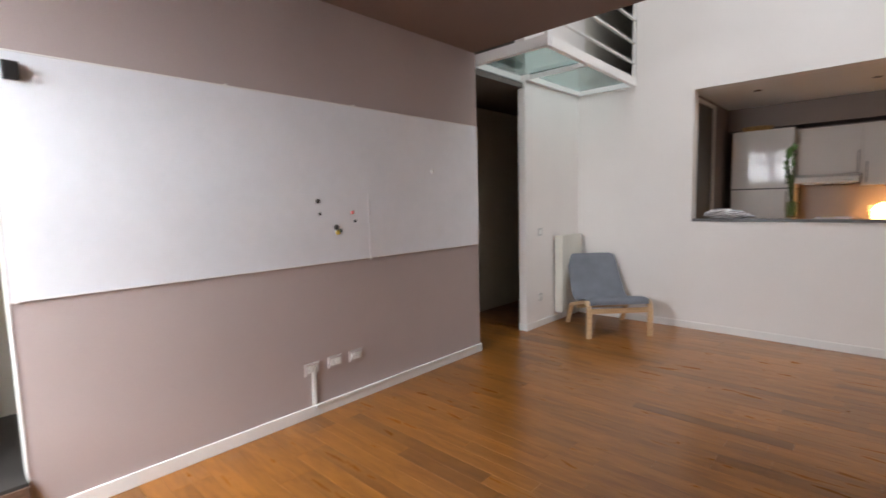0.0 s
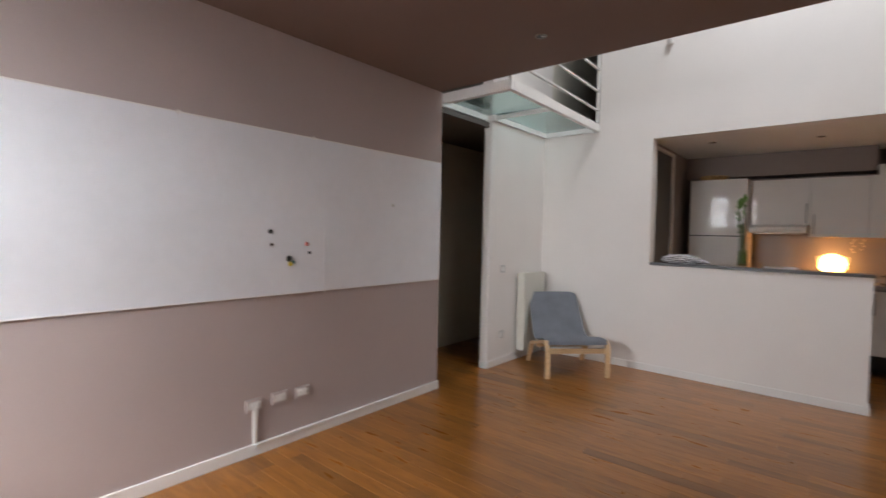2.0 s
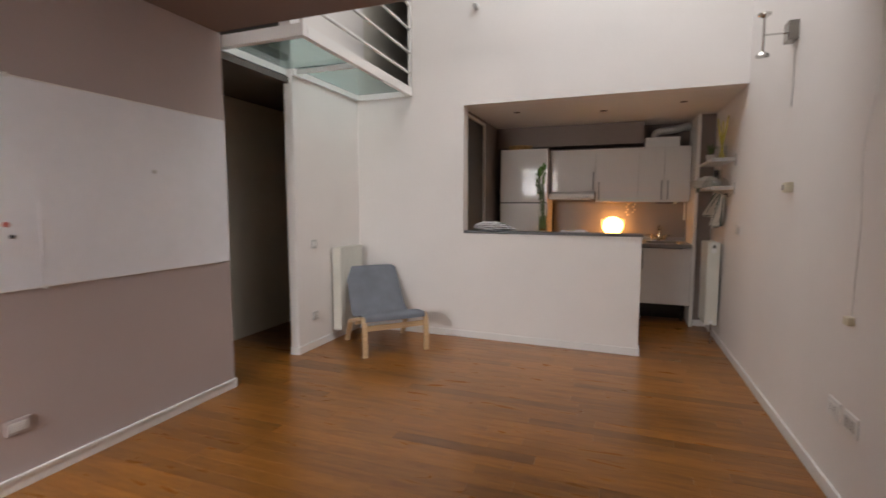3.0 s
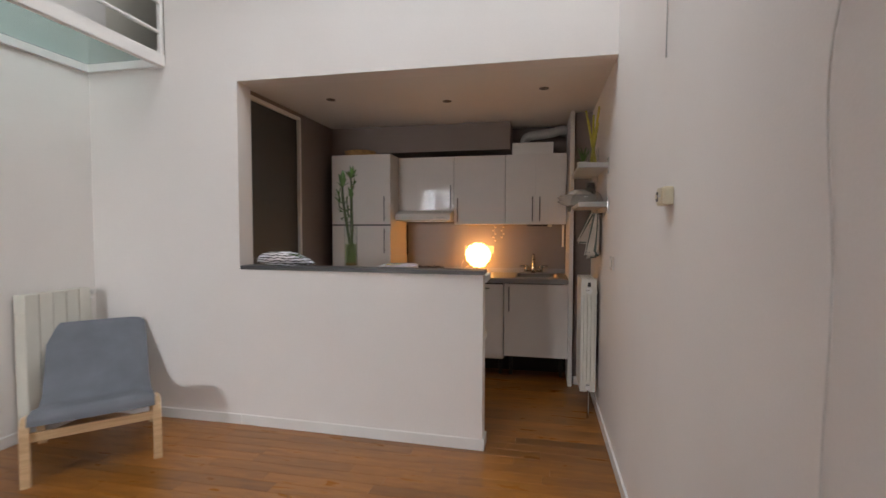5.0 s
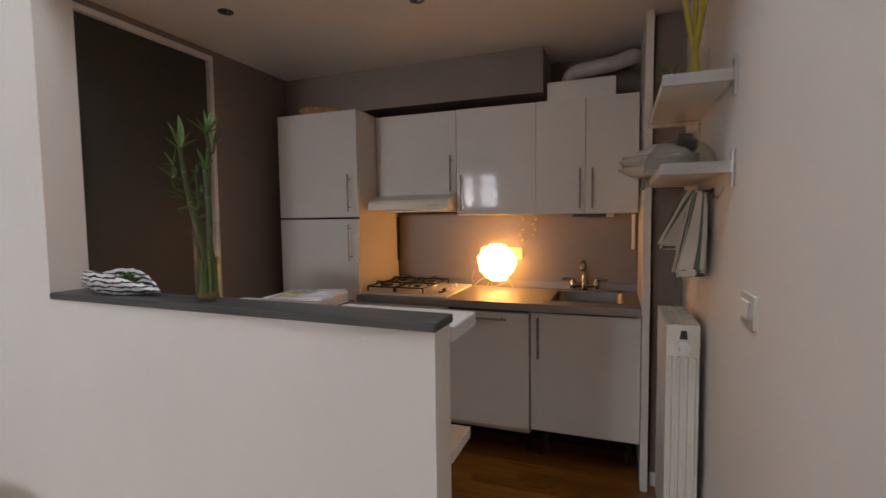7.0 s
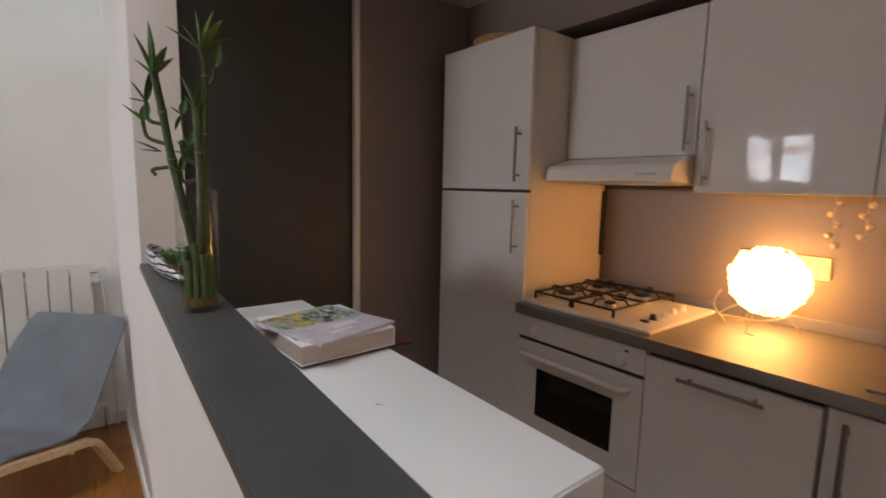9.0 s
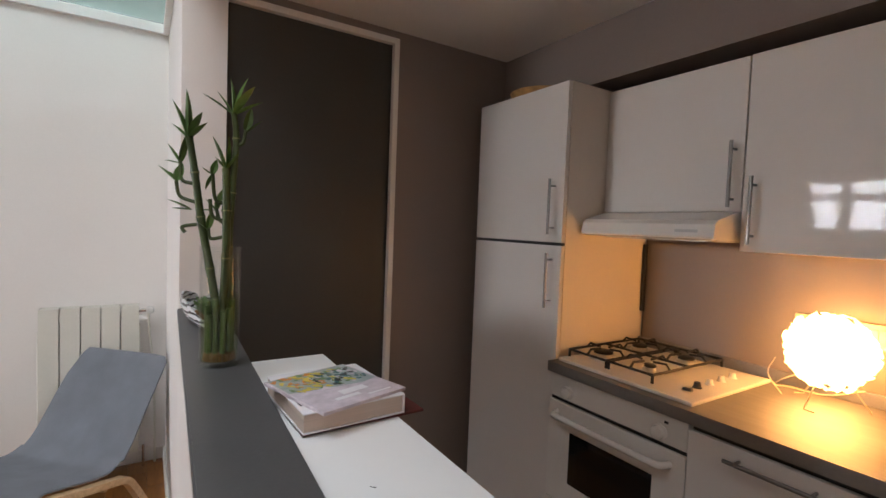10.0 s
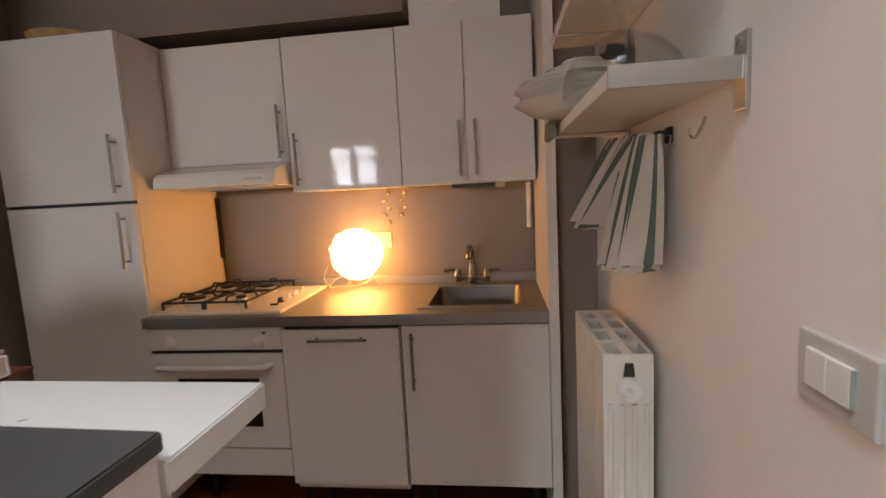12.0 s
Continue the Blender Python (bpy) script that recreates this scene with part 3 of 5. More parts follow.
for my, mz, mr, mm, ml in ((1.449, 1.366, 0.014, BLACK, "small black round magnet on the board"),
                           (1.458, 1.285, 0.010, BLACK, "tiny black round magnet on the board"),
                           (1.578, 1.195, 0.019, BLACK, "black round magnet in a cluster on the board"),
                           (1.606, 1.172, 0.013, TINT["print_teal"], "dark blue magnet in a cluster on the board"),
                           (1.588, 1.162, 0.015, TINT["magnet_yellow"], "yellow magnet in a cluster on the board"),
                           (1.708, 1.288, 0.013, TINT["magnet_red"], "small pink red magnet on the board"),
                           (1.728, 1.230, 0.010, BLACK, "tiny black round magnet on the board"),
                           (2.479, 1.585, 0.012, GREYPL, "grey round magnet on the board")):
    magnet(my, mz, mr, mm, ml).matrix_basis = pose(XW + 0.007, my, mz, 0, 90, 0)

spk = thing("wall_speaker", (XW + 0.007, 0.085, 1.90), "small black speaker box mounted high on the board", "speaker")
part("case", boxes((XW + 0.008, XW + 0.034, 0.040, 0.096, 1.868, 1.942), bevel=0.006), BLACK, spk)
part("grille", boxes((XW + 0.0335, XW + 0.0355, 0.046, 0.090, 1.875, 1.935)), IRON, spk)


def socket_plate(name, at, axis, w=0.12, h=0.08, holes=3, label="white plastic socket plate on the wall", base=PLASTIC, insert=PLASTIC, d=0.010, cat="socket", group="sockets"):
    """A wall plate; at is its middle on the wall, axis the way it faces: x, -x or -y."""
    s = thing(name, at, label, cat, group)
    turn = {"x": 90, "-x": -90, "-y": 0}[axis]
    s.matrix_basis = pose(*at, 0, 0, turn)
    part("plate", boxes((-w / 2, w / 2, -d, 0, -h / 2, h / 2), bevel=0.003), base, s, local=True)
    n = max(1, holes)
    for i in range(n):
        cx = (i - (n - 1) / 2) * (w * 0.74 / n)
        part("insert", boxes((cx - w * 0.34 / n, cx + w * 0.34 / n, -d - 0.003, -d + 0.001, -h * 0.29, h * 0.29), bevel=0.001), insert, s, local=True)
        if name == "wall_socket":
            for k in (-1, 0, 1):
                part("hole", cyl((cx, -d - 0.0036, k * h * 0.15), (cx, -d - 0.002, k * h * 0.15), 0.0028, n=10), BLACK, s, local=True)
    return s


PLATE = mat("taupe_socket_plate", (0.47, 0.41, 0.39), 0.45, vary=0.05, scale=20, fine=150, bump=0.01)
socket_plate("wall_socket", (XW, 1.352, 0.310), "x", 0.105, 0.075, 3, "taupe socket plate with white modules above a cable duct", base=PLATE, d=0.010)
socket_plate("wall_socket", (XW, 1.523, 0.316), "x", 0.108, 0.075, 2, "taupe socket plate with white modules on taupe paint", base=PLATE, d=0.010)
socket_plate("wall_socket", (XW, 1.690, 0.313), "x", 0.105, 0.075, 3, "taupe socket plate with white modules on taupe paint", base=PLATE, d=0.010)
solid("cable_duct", boxes((XW + 0.001, XW + 0.014, 1.345, 1.371, 0.0725, 0.290), bevel=0.003), PLASTIC, "white plastic cable duct down to the skirting", "cable duct", kind="")
solid("cable_clip", boxes((XW + 0.0145, XW + 0.026, 1.352, 1.382, 0.045, 0.075), bevel=0.004), PLASTIC, "white clip where the duct meets the skirting", "cable clip", kind="")
solid("cable_cover", boxes((XW + 0.0145, XW + 0.024, 1.35, 3.03, 0.058, 0.075), bevel=0.002), PLASTIC, "thin white cable cover along the skirting", "cable cover", kind="")
socket_plate("wall_switch", (PIER, 4.115, 1.012), "x", 0.08, 0.08, 1, "white square light switch on the pier", cat="switch", group="switches", base=GREYPL)
socket_plate("wall_socket", (PIER, 4.115, 0.318), "x", 0.08, 0.08, 1, "white square socket on the pier", base=GREYPL)
socket_plate("wall_socket", (-2.15, -0.36, 0.44), "x", 0.085, 0.075, 1, "dark metal socket on the cream wall", base=BLACK, insert=IRON)
socket_plate("wall_socket", (XE, 2.985, 0.432), "-x", 0.13, 0.09, 2, "white double socket on the long wall")
socket_plate("wall_socket", (XE, 2.815, 0.432), "-x", 0.13, 0.09, 2, "white double socket on the long wall", insert=GREYPL)


# ---------------------------------------------------------------- radiators
def grid_slab(xs, ys, holes, z0, z1):
    """A block over a grid of cells in plan, open right through in the cells named as holes."""
    bm = bmesh.new()
    made = {}

    def at(i, j, k):
        if (i, j, k) not in made:
            made[i, j, k] = bm.verts.new((xs[i], ys[j], (z0, z1)[k]))
        return made[i, j, k]

    full = {(i, j) for i in range(len(xs) - 1) for j in range(len(ys) - 1)} - set(holes)
    for i, j in full:
        for k in (0, 1):
            bm.faces.new((at(i, j, k), at(i + 1, j, k), at(i + 1, j + 1, k), at(i, j + 1, k)))
        for di, dj, p, q in ((-1, 0, (i, j), (i, j + 1)), (1, 0, (i + 1, j), (i + 1, j + 1)), (0, -1, (i, j), (i + 1, j)), (0, 1, (i, j + 1), (i + 1, j + 1))):
            if (i + di, j + dj) not in full:
                bm.faces.new((at(*p, 0), at(*q, 0), at(*q, 1), at(*p, 1)))
    return bm


def radiator(at, turn, sections, h, label, pitch=0.08, depth=0.095, valve=1, head=False):
    """Column radiator: runs along local x, its back to local +y."""
    r = thing("radiator", at, label, "radiator", "radiators", turn=turn)
    for i in range(sections):
        x0 = i * pitch
        fin = grid_slab((x0 + 0.003, x0 + 0.009, x0 + pitch - 0.009, x0 + pitch - 0.003),
                        (-depth / 2, -depth / 2 + 0.010, -0.010, 0.010, depth / 2 - 0.010, depth / 2), {(1, 1), (1, 3)}, 0.012, h)
        part("section", fin, RADIATOR, r, local=True, smooth=False)
    w = sections * pitch
    for z in (0.05, h - 0.055):
        part("header_pipe", cyl((0.008, 0, z), (w - 0.008, 0, z), 0.02, n=16), RADIATOR, r, local=True)
    e = w if valve > 0 else 0
    part("end_slot", prism([(-0.011, h - 0.052), (0.015, h - 0.052), (0.011, h - 0.020), (-0.007, h - 0.020)], "x", e - 0.004, e - 0.0022), BLACK, r, "dark slot in the end", local=True, smooth=False)
    v = part("valve", cyl((e - 0.004, 0, h - 0.078), (e + valve * 0.016, 0, h - 0.078), 0.024, n=18), PLASTIC, r, "white end plug", local=True)
    part("valve_knob", cyl((e + valve * 0.016, -0.006, h - 0.082), (e + valve * 0.036, -0.006, h - 0.084), 0.013, 0.010, n=16), PLASTIC, v, "small white bleed knob", local=True)
    for face in (0.003, w - 0.003):
        for ry in (-depth * 0.36, -depth * 0.12, depth * 0.12, depth * 0.36):
            part("flute", tube([(face, ry, 0.09), (face, ry, h - 0.115)], 0.0065, 8), RADIATOR, r, local=True)
    part("plug", cyl((e, 0, 0.05), (e + valve * 0.03, 0, 0.05), 0.018, n=16), PLASTIC, r, local=True)
    part("pipe", tube([(e + valve * 0.02, 0.0, 0.05), (e + valve * 0.022, 0.0, 0.0), (e + valve * 0.022, 0.0, -at[2] + 0.0)], 0.008, 10), CHROME, r, local=True)
    if head:
        hv = part("valve_stem", cyl((w - 0.004, 0, h - 0.035), (w + 0.040, 0, h - 0.035), 0.010, n=16), CHROME, r, local=True)
        part("valve_head", lathe([(0.0, 0.0), (0.016, 0.0), (0.021, 0.008), (0.020, 0.034), (0.0, 0.036)], 18, (w + 0.050, 0, h - 0.052)), PLASTIC, hv, "white valve knob", local=True)
        part("supply_pipe", tube(spline([(w + 0.042, 0.012, h - 0.045), (w + 0.052, 0.020, h - 0.20), (w + 0.072, 0.026, h - 0.45), (w + 0.080, 0.028, -at[2])], 6), 0.006, 8), RADIATOR, r, local=True)
    for bx in (2 * pitch, w - 2 * pitch):
        part("bracket", boxes((bx - 0.01, bx + 0.01, depth / 2 - 0.004, depth / 2 + 0.05, h * 0.85, h * 0.85 + 0.02)), RADIATOR, r, local=True)
    return r


radiator((-1.158, 4.395, 0.10), 90, 5, 0.855, "tall ivory column radiator beside the grey chair", pitch=0.089, depth=0.09, head=True)
radiator((2.394, 5.99, 0.175), -90, 4, 0.835, "tall ivory column radiator below the kitchen shelf", pitch=0.0975, depth=0.108)


# ---------------------------------------------------------------- lounge chair
def band(path, x0, x1, thick, bm=None):
    """A bent strip: a path in (y, z), as wide as x0 to x1, as thick as given."""
    up = []
    for i, q in enumerate(path):
        d = (path[min(i + 1, len(path) - 1)] - path[max(i - 1, 0)]).normalized()
        up.append(Vector((-d.y, d.x)))
    outline = [q + n * thick / 2 for q, n in zip(path, up)] + [q - n * thick / 2 for q, n in zip(path[::-1], up[::-1])]
    return prism([(q.x, q.y) for q in outline], "x", x0, x1, bm=bm)


chair = thing("lounge_chair", (-0.637, 4.445, 0), "low lounge chair with grey fabric cover and pale bentwood legs", "chair", turn=46)
cover_path = spline([(-0.335, 0.325), (-0.325, 0.362), (-0.28, 0.378), (-0.12, 0.345), (0.06, 0.300), (0.15, 0.305), (0.225, 0.37), (0.335, 0.54), (0.43, 0.68), (0.468, 0.735)], 7)
cover = bmesh.new()
NX = 13
rows_top = []
for i, q in enumerate(cover_path):
    d = (cover_path[min(i + 1, len(cover_path) - 1)] - cover_path[max(i - 1, 0)]).normalized()
    nrm = Vector((-d.y, d.x))
    f = i / (len(cover_path) - 1)
    half = 0.292 - 0.022 * max(0, f - 0.5) * 2 - (0.022 * (1 - math.cos(max(0.0, f - 0.93) / 0.07 * math.pi / 2)))
    ring = []
    for side in (1, -1):
        for k in range(NX):
            u = -1 + 2 * k / (NX - 1)
            u = u if side > 0 else -u
            edge = abs(u) ** 8
            th = 0.018 * (1 - 0.75 * edge)
            sag = -0.010 * (1 - u * u) * (1 - abs(2 * f - 1)) - 0.012 * edge * (0 if 0.3 < f < 0.6 else 1)
            ring.append(cover.verts.new((u * half, q.x + nrm.x * (side * th + sag), q.y + nrm.y * (side * th + sag))))
    rows_top.append(ring)
for a, b in zip(rows_top, rows_top[1:]):
    for k in range(2 * NX):
        cover.faces.new((a[k], a[(k + 1) % (2 * NX)], b[(k + 1) % (2 * NX)], b[k]))
cover.faces.new(rows_top[0][::-1])
cover.faces.new(rows_top[-1])
part("fabric_cover", cover, FABRIC, chair, "grey woven fabric cover", local=True)
side_path = spline([(-0.322, 0.0), (-0.322, 0.16), (-0.318, 0.28), (-0.29, 0.328), (-0.22, 0.335), (0.0, 0.278), (0.13, 0.245), (0.19, 0.222), (0.24, 0.15), (0.322, 0.0)], 6)
for sx in (-1, 1):
    part("side_frame", band(side_path, sx * 0.301 - 0.022, sx * 0.301 + 0.022, 0.03), BIRCH, chair, "bent birch side frame", local=True)
part("front_rail", boxes((-0.279, 0.279, -0.315, -0.297, 0.235, 0.285), bevel=0.003), BIRCH, chair, local=True)
part("rear_rail", boxes((-0.279, 0.279, 0.10, 0.118, 0.205, 0.255), bevel=0.003), BIRCH, chair, local=True)


# ---------------------------------------------------------------- half wall, bar top and table
solid("bar_top", prism([(0.004, 4.968), (1.714, 4.908), (1.714, 5.052), (0.004, 5.118)], "z", 1.0945, 1.120, bevel=0.003), BARTOP, "dark slate grey bar top on the half wall", "bar top", kind="")
table = thing("wall_table", (1.19, 5.18, 0), "narrow white laminate table fixed behind the bar", "table")
part("tabletop", prism([(0.678, 5.094), (1.712, 5.0535), (1.712, 5.296), (0.678, 5.314)], "z", 1.032, 1.078, bevel=0.003), TABLEW, table)
part("lower_shelf", boxes((0.725, 1.69, 5.102, 5.295, 0.630, 0.667), bevel=0.003), SATINW, table)
part("scuff", tube(spline([(1.397, 5.150, 1.0781), (1.401, 5.152, 1.0781), (1.405, 5.157, 1.0781)], 4), 0.0007, 6), TINT["print_dark"], table, "small dark scuff mark")
part("end_panel", boxes((0.685, 0.725, 5.104, 5.298, 0.0, 1.0315), bevel=0.002), TABLEW, table)


# ---------------------------------------------------------------- kitchen units
def bar_handle(parent, p, q, off, r=0.006):
    """A round bar handle on two feet; off is the way from the door to the bar."""
    p, q, off = Vector(p), Vector(q), Vector(off)
    d = (q - p).normalized()
    h = part("handle", cyl(p, q, r, n=14), HANDLE, parent, "brushed metal bar handle")
    for e in (p + d * 0.028, q - d * 0.028):
        part("foot", cyl(e - off * 0.96, e, r * 0.75, n=12), HANDLE, h)
    return h


def door_leaf(parent, x0, x1, z0, z1, y, material=GLOSSW, th=0.019, name="door"):
    return part(name, boxes((x0 + 0.0015, x1 - 0.0015, y, y + th, z0 + 0.0015, z1 - 0.0015), bevel=0.0015), material, parent)


FY = 6.31
fridge = thing("fridge_cabinet", (0.37, 6.66, 0), "tall glossy white fridge cabinet with two doors", "cabinet")
part("body", boxes((0.066, 0.657, FY + 0.021, 6.88, 0.10, 2.081), bevel=0.001), SIDETINT, fridge, "melamine side panels, tinted beige for lamplight")
part("plinth", boxes((0.09, 0.65, FY + 0.07, FY + 0.09, 0.0, 0.10)), BLACK, fridge)
# black strip that stands for the shade between the two doors
part("gap_shade", boxes((0.068, 0.655, FY + 0.008, FY + 0.0205, 1.404, 1.421)), BLACK, fridge)
d1 = door_leaf(fridge, 0.066, 0.657, 1.4175, 2.081, FY)
d2 = door_leaf(fridge, 0.066, 0.657, 0.10, 1.4075, FY)
bar_handle(d1, (0.607, FY - 0.035, 1.452), (0.607, FY - 0.035, 1.682), (0, -0.035, 0))
bar_handle(d2, (0.607, FY - 0.035, 1.145), (0.607, FY - 0.035, 1.375), (0, -0.035, 0))

UY = 6.555
hoodcab = thing("wall_cabinet", (0.94, 6.78, 1.556), "glossy white wall cabinet above the extractor hood", "cabinet", "wall cabinets")
part("body", boxes((0.662, 1.221, UY + 0.021, 6.88, 1.556, 2.074), bevel=0.001), SATINW, hoodcab)
d = door_leaf(hoodcab, 0.662, 1.221, 1.556, 2.074, UY)
bar_handle(d, (1.193, UY - 0.035, 1.570), (1.193, UY - 0.035, 1.794), (0, -0.035, 0))
midcab = thing("wall_cabinet", (1.47, 6.78, 1.42), "glossy white single-door wall cabinet", "cabinet", "wall cabinets")
part("body", boxes((1.223, 1.715, UY + 0.021, 6.88, 1.422, 2.076), bevel=0.001), SATINW, midcab)
d = door_leaf(midcab, 1.223, 1.715, 1.422, 2.076, UY)
d.matrix_basis = Matrix.Translation((1.223, UY, 0)) @ pose(0, 0, 0, 0, 0, 0.9) @ Matrix.Translation((-1.223, -UY, 0))
bar_handle(d, (1.262, UY - 0.035, 1.447), (1.262, UY - 0.035, 1.670), (0, -0.035, 0))
rightcab = thing("wall_cabinet", (2.0, 6.78, 1.42), "glossy white double-door wall cabinet over the sink", "cabinet", "wall cabinets")
part("body", boxes((1.717, 2.278, UY + 0.021, 6.88, 1.422, 2.076), bevel=0.001), SATINW, rightcab)
d = door_leaf(rightcab, 1.717, 1.997, 1.422, 2.076, UY)
bar_handle(d, (1.969, UY - 0.035, 1.450), (1.969, UY - 0.035, 1.676), (0, -0.035, 0))
d = door_leaf(rightcab, 1.998, 2.278, 1.422, 2.076, UY)
bar_handle(d, (2.036, UY - 0.035, 1.450), (2.036, UY - 0.035, 1.676), (0, -0.035, 0))

hood = thing("extractor_hood", (0.945, 6.72, 1.45), "slim white extractor hood under the wall cabinet", "hood")
part("body", prism([(6.406, 1.466), (6.414, 1.508), (6.43, 1.522), (6.552, 1.5545), (6.87, 1.5545), (6.87, 1.455), (6.45, 1.455), (6.412, 1.460)], "x", 0.672, 1.214), ENAMEL, hood, smooth=False)
part("filter", boxes((0.72, 1.16, 6.50, 6.83, 1.449, 1.4545)), ALU, hood)
part("switch", boxes((1.08, 1.16, 6.408, 6.412, 1.480, 1.490)), GREYPL, hood)

BY = 6.275
WTZ = 0.937


def slab_with_hole(xs, ys, z0, z1):
    """A slab over the outer cells of a 3 x 3 grid, open in the middle cell."""
    bm = bmesh.new()
    v = {(i, j, k): bm.verts.new((x, y, z)) for i, x in enumerate(xs) for j, y in enumerate(ys) for k, z in enumerate((z0, z1))}
    for i in range(3):
        for j in range(3):
            if (i, j) != (1, 1):
                for k in (0, 1):
                    bm.faces.new((v[i, j, k], v[i + 1, j, k], v[i + 1, j + 1, k], v[i, j + 1, k]))
    ring = [(0, 0), (1, 0), (2, 0), (3, 0), (3, 1), (3, 2), (3, 3), (2, 3), (1, 3), (0, 3), (0, 2), (0, 1)]
    for loop in (ring, [(1, 1), (2, 1), (2, 2), (1, 2)]):
        for (i, j), (m, n) in zip(loop, loop[1:] + loop[:1]):
            bm.faces.new((v[i, j, 0], v[m, n, 0], v[m, n, 1], v[i, j, 1]))
    return bm


worktop = thing("worktop", (1.47, 6.63, 0.897), "brushed steel kitchen worktop lit by the lamp", "worktop")
part("top_sheet", slab_with_hole((0.66, 1.805, 2.228, 2.288), (6.262, 6.335, 6.80, 6.865), 0.897, WTZ), STEEL, worktop, smooth=False)
part("upstand", boxes((0.66, 2.288, 6.850, 6.865, WTZ + 0.0005, WTZ + 0.045), bevel=0.003), STEEL, worktop)
splash = thing("backsplash", (1.49, 6.871, 0.94), "satin taupe splash panel behind the worktop", "backsplash")
part("edge_strip", boxes((0.661, 0.6755, 6.850, 6.8655, 1.105, 1.42)), BLACK, splash, "dark edge strip")
part("panel", boxes((0.676, 2.285, 6.8655, 6.877, 0.94, 1.43)), mat("taupe_splash_panel", (0.215, 0.185, 0.165), 0.40, vary=0.04, scale=3, fine=90, bump=0.02, rv=0.02), splash)

oven = thing("oven", (0.955, 6.6, 0), "white built-in oven with dark glass window", "oven")
part("body", boxes((0.668, 1.246, BY + 0.024, 6.86, 0.262, 0.893)), SATINW, oven)
cp = part("control_panel", boxes((0.668, 1.246, BY, BY + 0.022, 0.800, 0.892), bevel=0.003), ENAMEL, oven)
for kx in (0.762, 1.153):
    k = part("knob", lathe([(0.0, 0.026), (0.012, 0.026), (0.021, 0.02), (0.022, 0.008), (0.027, 0.004), (0.027, 0.0), (0.0, 0.0)], 24), ENAMEL, cp, "white control knob")
    k.matrix_parent_inverse = world_of(cp).inverted()
    k.matrix_basis = pose(kx, BY, 0.832, 90, 0, 0)
part("indicator", boxes((1.168, 1.182, BY - 0.002, BY + 0.001, 0.866, 0.874)), BLACK, cp)
od = part("oven_door", boxes((0.668, 1.246, BY - 0.004, BY + 0.02, 0.385, 0.785), bevel=0.004), ENAMEL, oven)
# shade of the gap above the oven door, as a black strip
part("gap_shade", boxes((0.672, 1.243, BY + 0.008, BY + 0.023, 0.7855, 0.7995)), BLACK, oven)
part("window", boxes((0.786, 1.138, BY - 0.0065, BY - 0.003, 0.478, 0.682), bevel=0.001), BLACKGLASS, od, "dark oven glass")
part("oven_handle", tube(spline([(0.715, BY - 0.003, 0.742), (0.728, BY - 0.036, 0.742), (0.76, BY - 0.045, 0.742), (0.955, BY - 0.047, 0.742), (1.15, BY - 0.045, 0.742), (1.182, BY - 0.036, 0.742), (1.195, BY - 0.003, 0.742)], 5), 0.012, 12), ENAMEL, od, "white oven door handle")
part("drawer_front", boxes((0.668, 1.246, BY, BY + 0.019, 0.262, 0.378), bevel=0.002), GLOSSW, oven)

dish = thing("dishwasher", (1.49, 6.6, 0), "glossy white slim dishwasher front with horizontal handle", "dishwasher")
part("body", boxes((1.254, 1.724, BY + 0.024, 6.86, 0.20, 0.890)), SATINW, dish)
dd = door_leaf(dish, 1.252, 1.726, 0.236, 0.882, BY - 0.012)
# shade of the gap under the worktop, as a black strip
part("gap_shade", boxes((1.256, 1.722, BY + 0.01, BY + 0.023, 0.878, 0.892)), BLACK, dish)
bar_handle(dd, (1.372, BY - 0.047, 0.846), (1.606, BY - 0.047, 0.848), (0, -0.035, 0))

sinkcab = thing("sink_cabinet", (2.01, 6.6, 0), "glossy white base cabinet under the sink", "cabinet")
part("body", boxes((1.734, 2.286, BY + 0.021, 6.86, 0.25, 0.745), (1.734, 1.752, BY + 0.021, 6.86, 0.745, 0.890), (2.268, 2.286, BY + 0.021, 6.86, 0.745, 0.890)), SATINW, sinkcab)
sd = door_leaf(sinkcab, 1.732, 2.288, 0.236, 0.888, BY)
bar_handle(sd, (1.776, BY - 0.035, 0.645), (1.776, BY - 0.035, 0.866), (0, -0.035, 0))
for cab, xs in ((oven, (0.72, 1.19)), (dish, (1.30, 1.68)), (sinkcab, (1.78, 2.24))):
    for x in xs:
        for y in (6.52, 6.80):
            part("leg", cyl((x, y, 0.0), (x, y, 0.262), 0.017, n=14), BLACK, cab)
# no real plinth: a black sheet stands for the shade under the units
solid("under_unit_shade", boxes((0.66, 2.288, 6.66, 6.675, 0.0, 0.20)), BLACK, "black sheet for the shade under the base units", "plinth", kind="")

solid("side_panel", boxes((2.2895, 2.325, 6.262, 6.88, 0.0, KCEIL - 0.002), bevel=0.001), SATINW, "tall pale end panel beside the kitchen units", "panel", kind="")

# sink and tap
sink = thing("sink", (2.0, 6.59, WTZ), "inset steel sink bowl with raised rim", "sink")
rim = boxes((1.79, 2.242, 6.325, 6.362, WTZ + 0.0004, WTZ + 0.006), (1.79, 2.242, 6.745, 6.845, WTZ + 0.0004, WTZ + 0.006),
            (1.79, 1.828, 6.362, 6.745, WTZ + 0.0004, WTZ + 0.006), (2.204, 2.242, 6.362, 6.745, WTZ + 0.0004, WTZ + 0.006))
part("rim", rim, STEEL, sink)
bowl = bmesh.new()


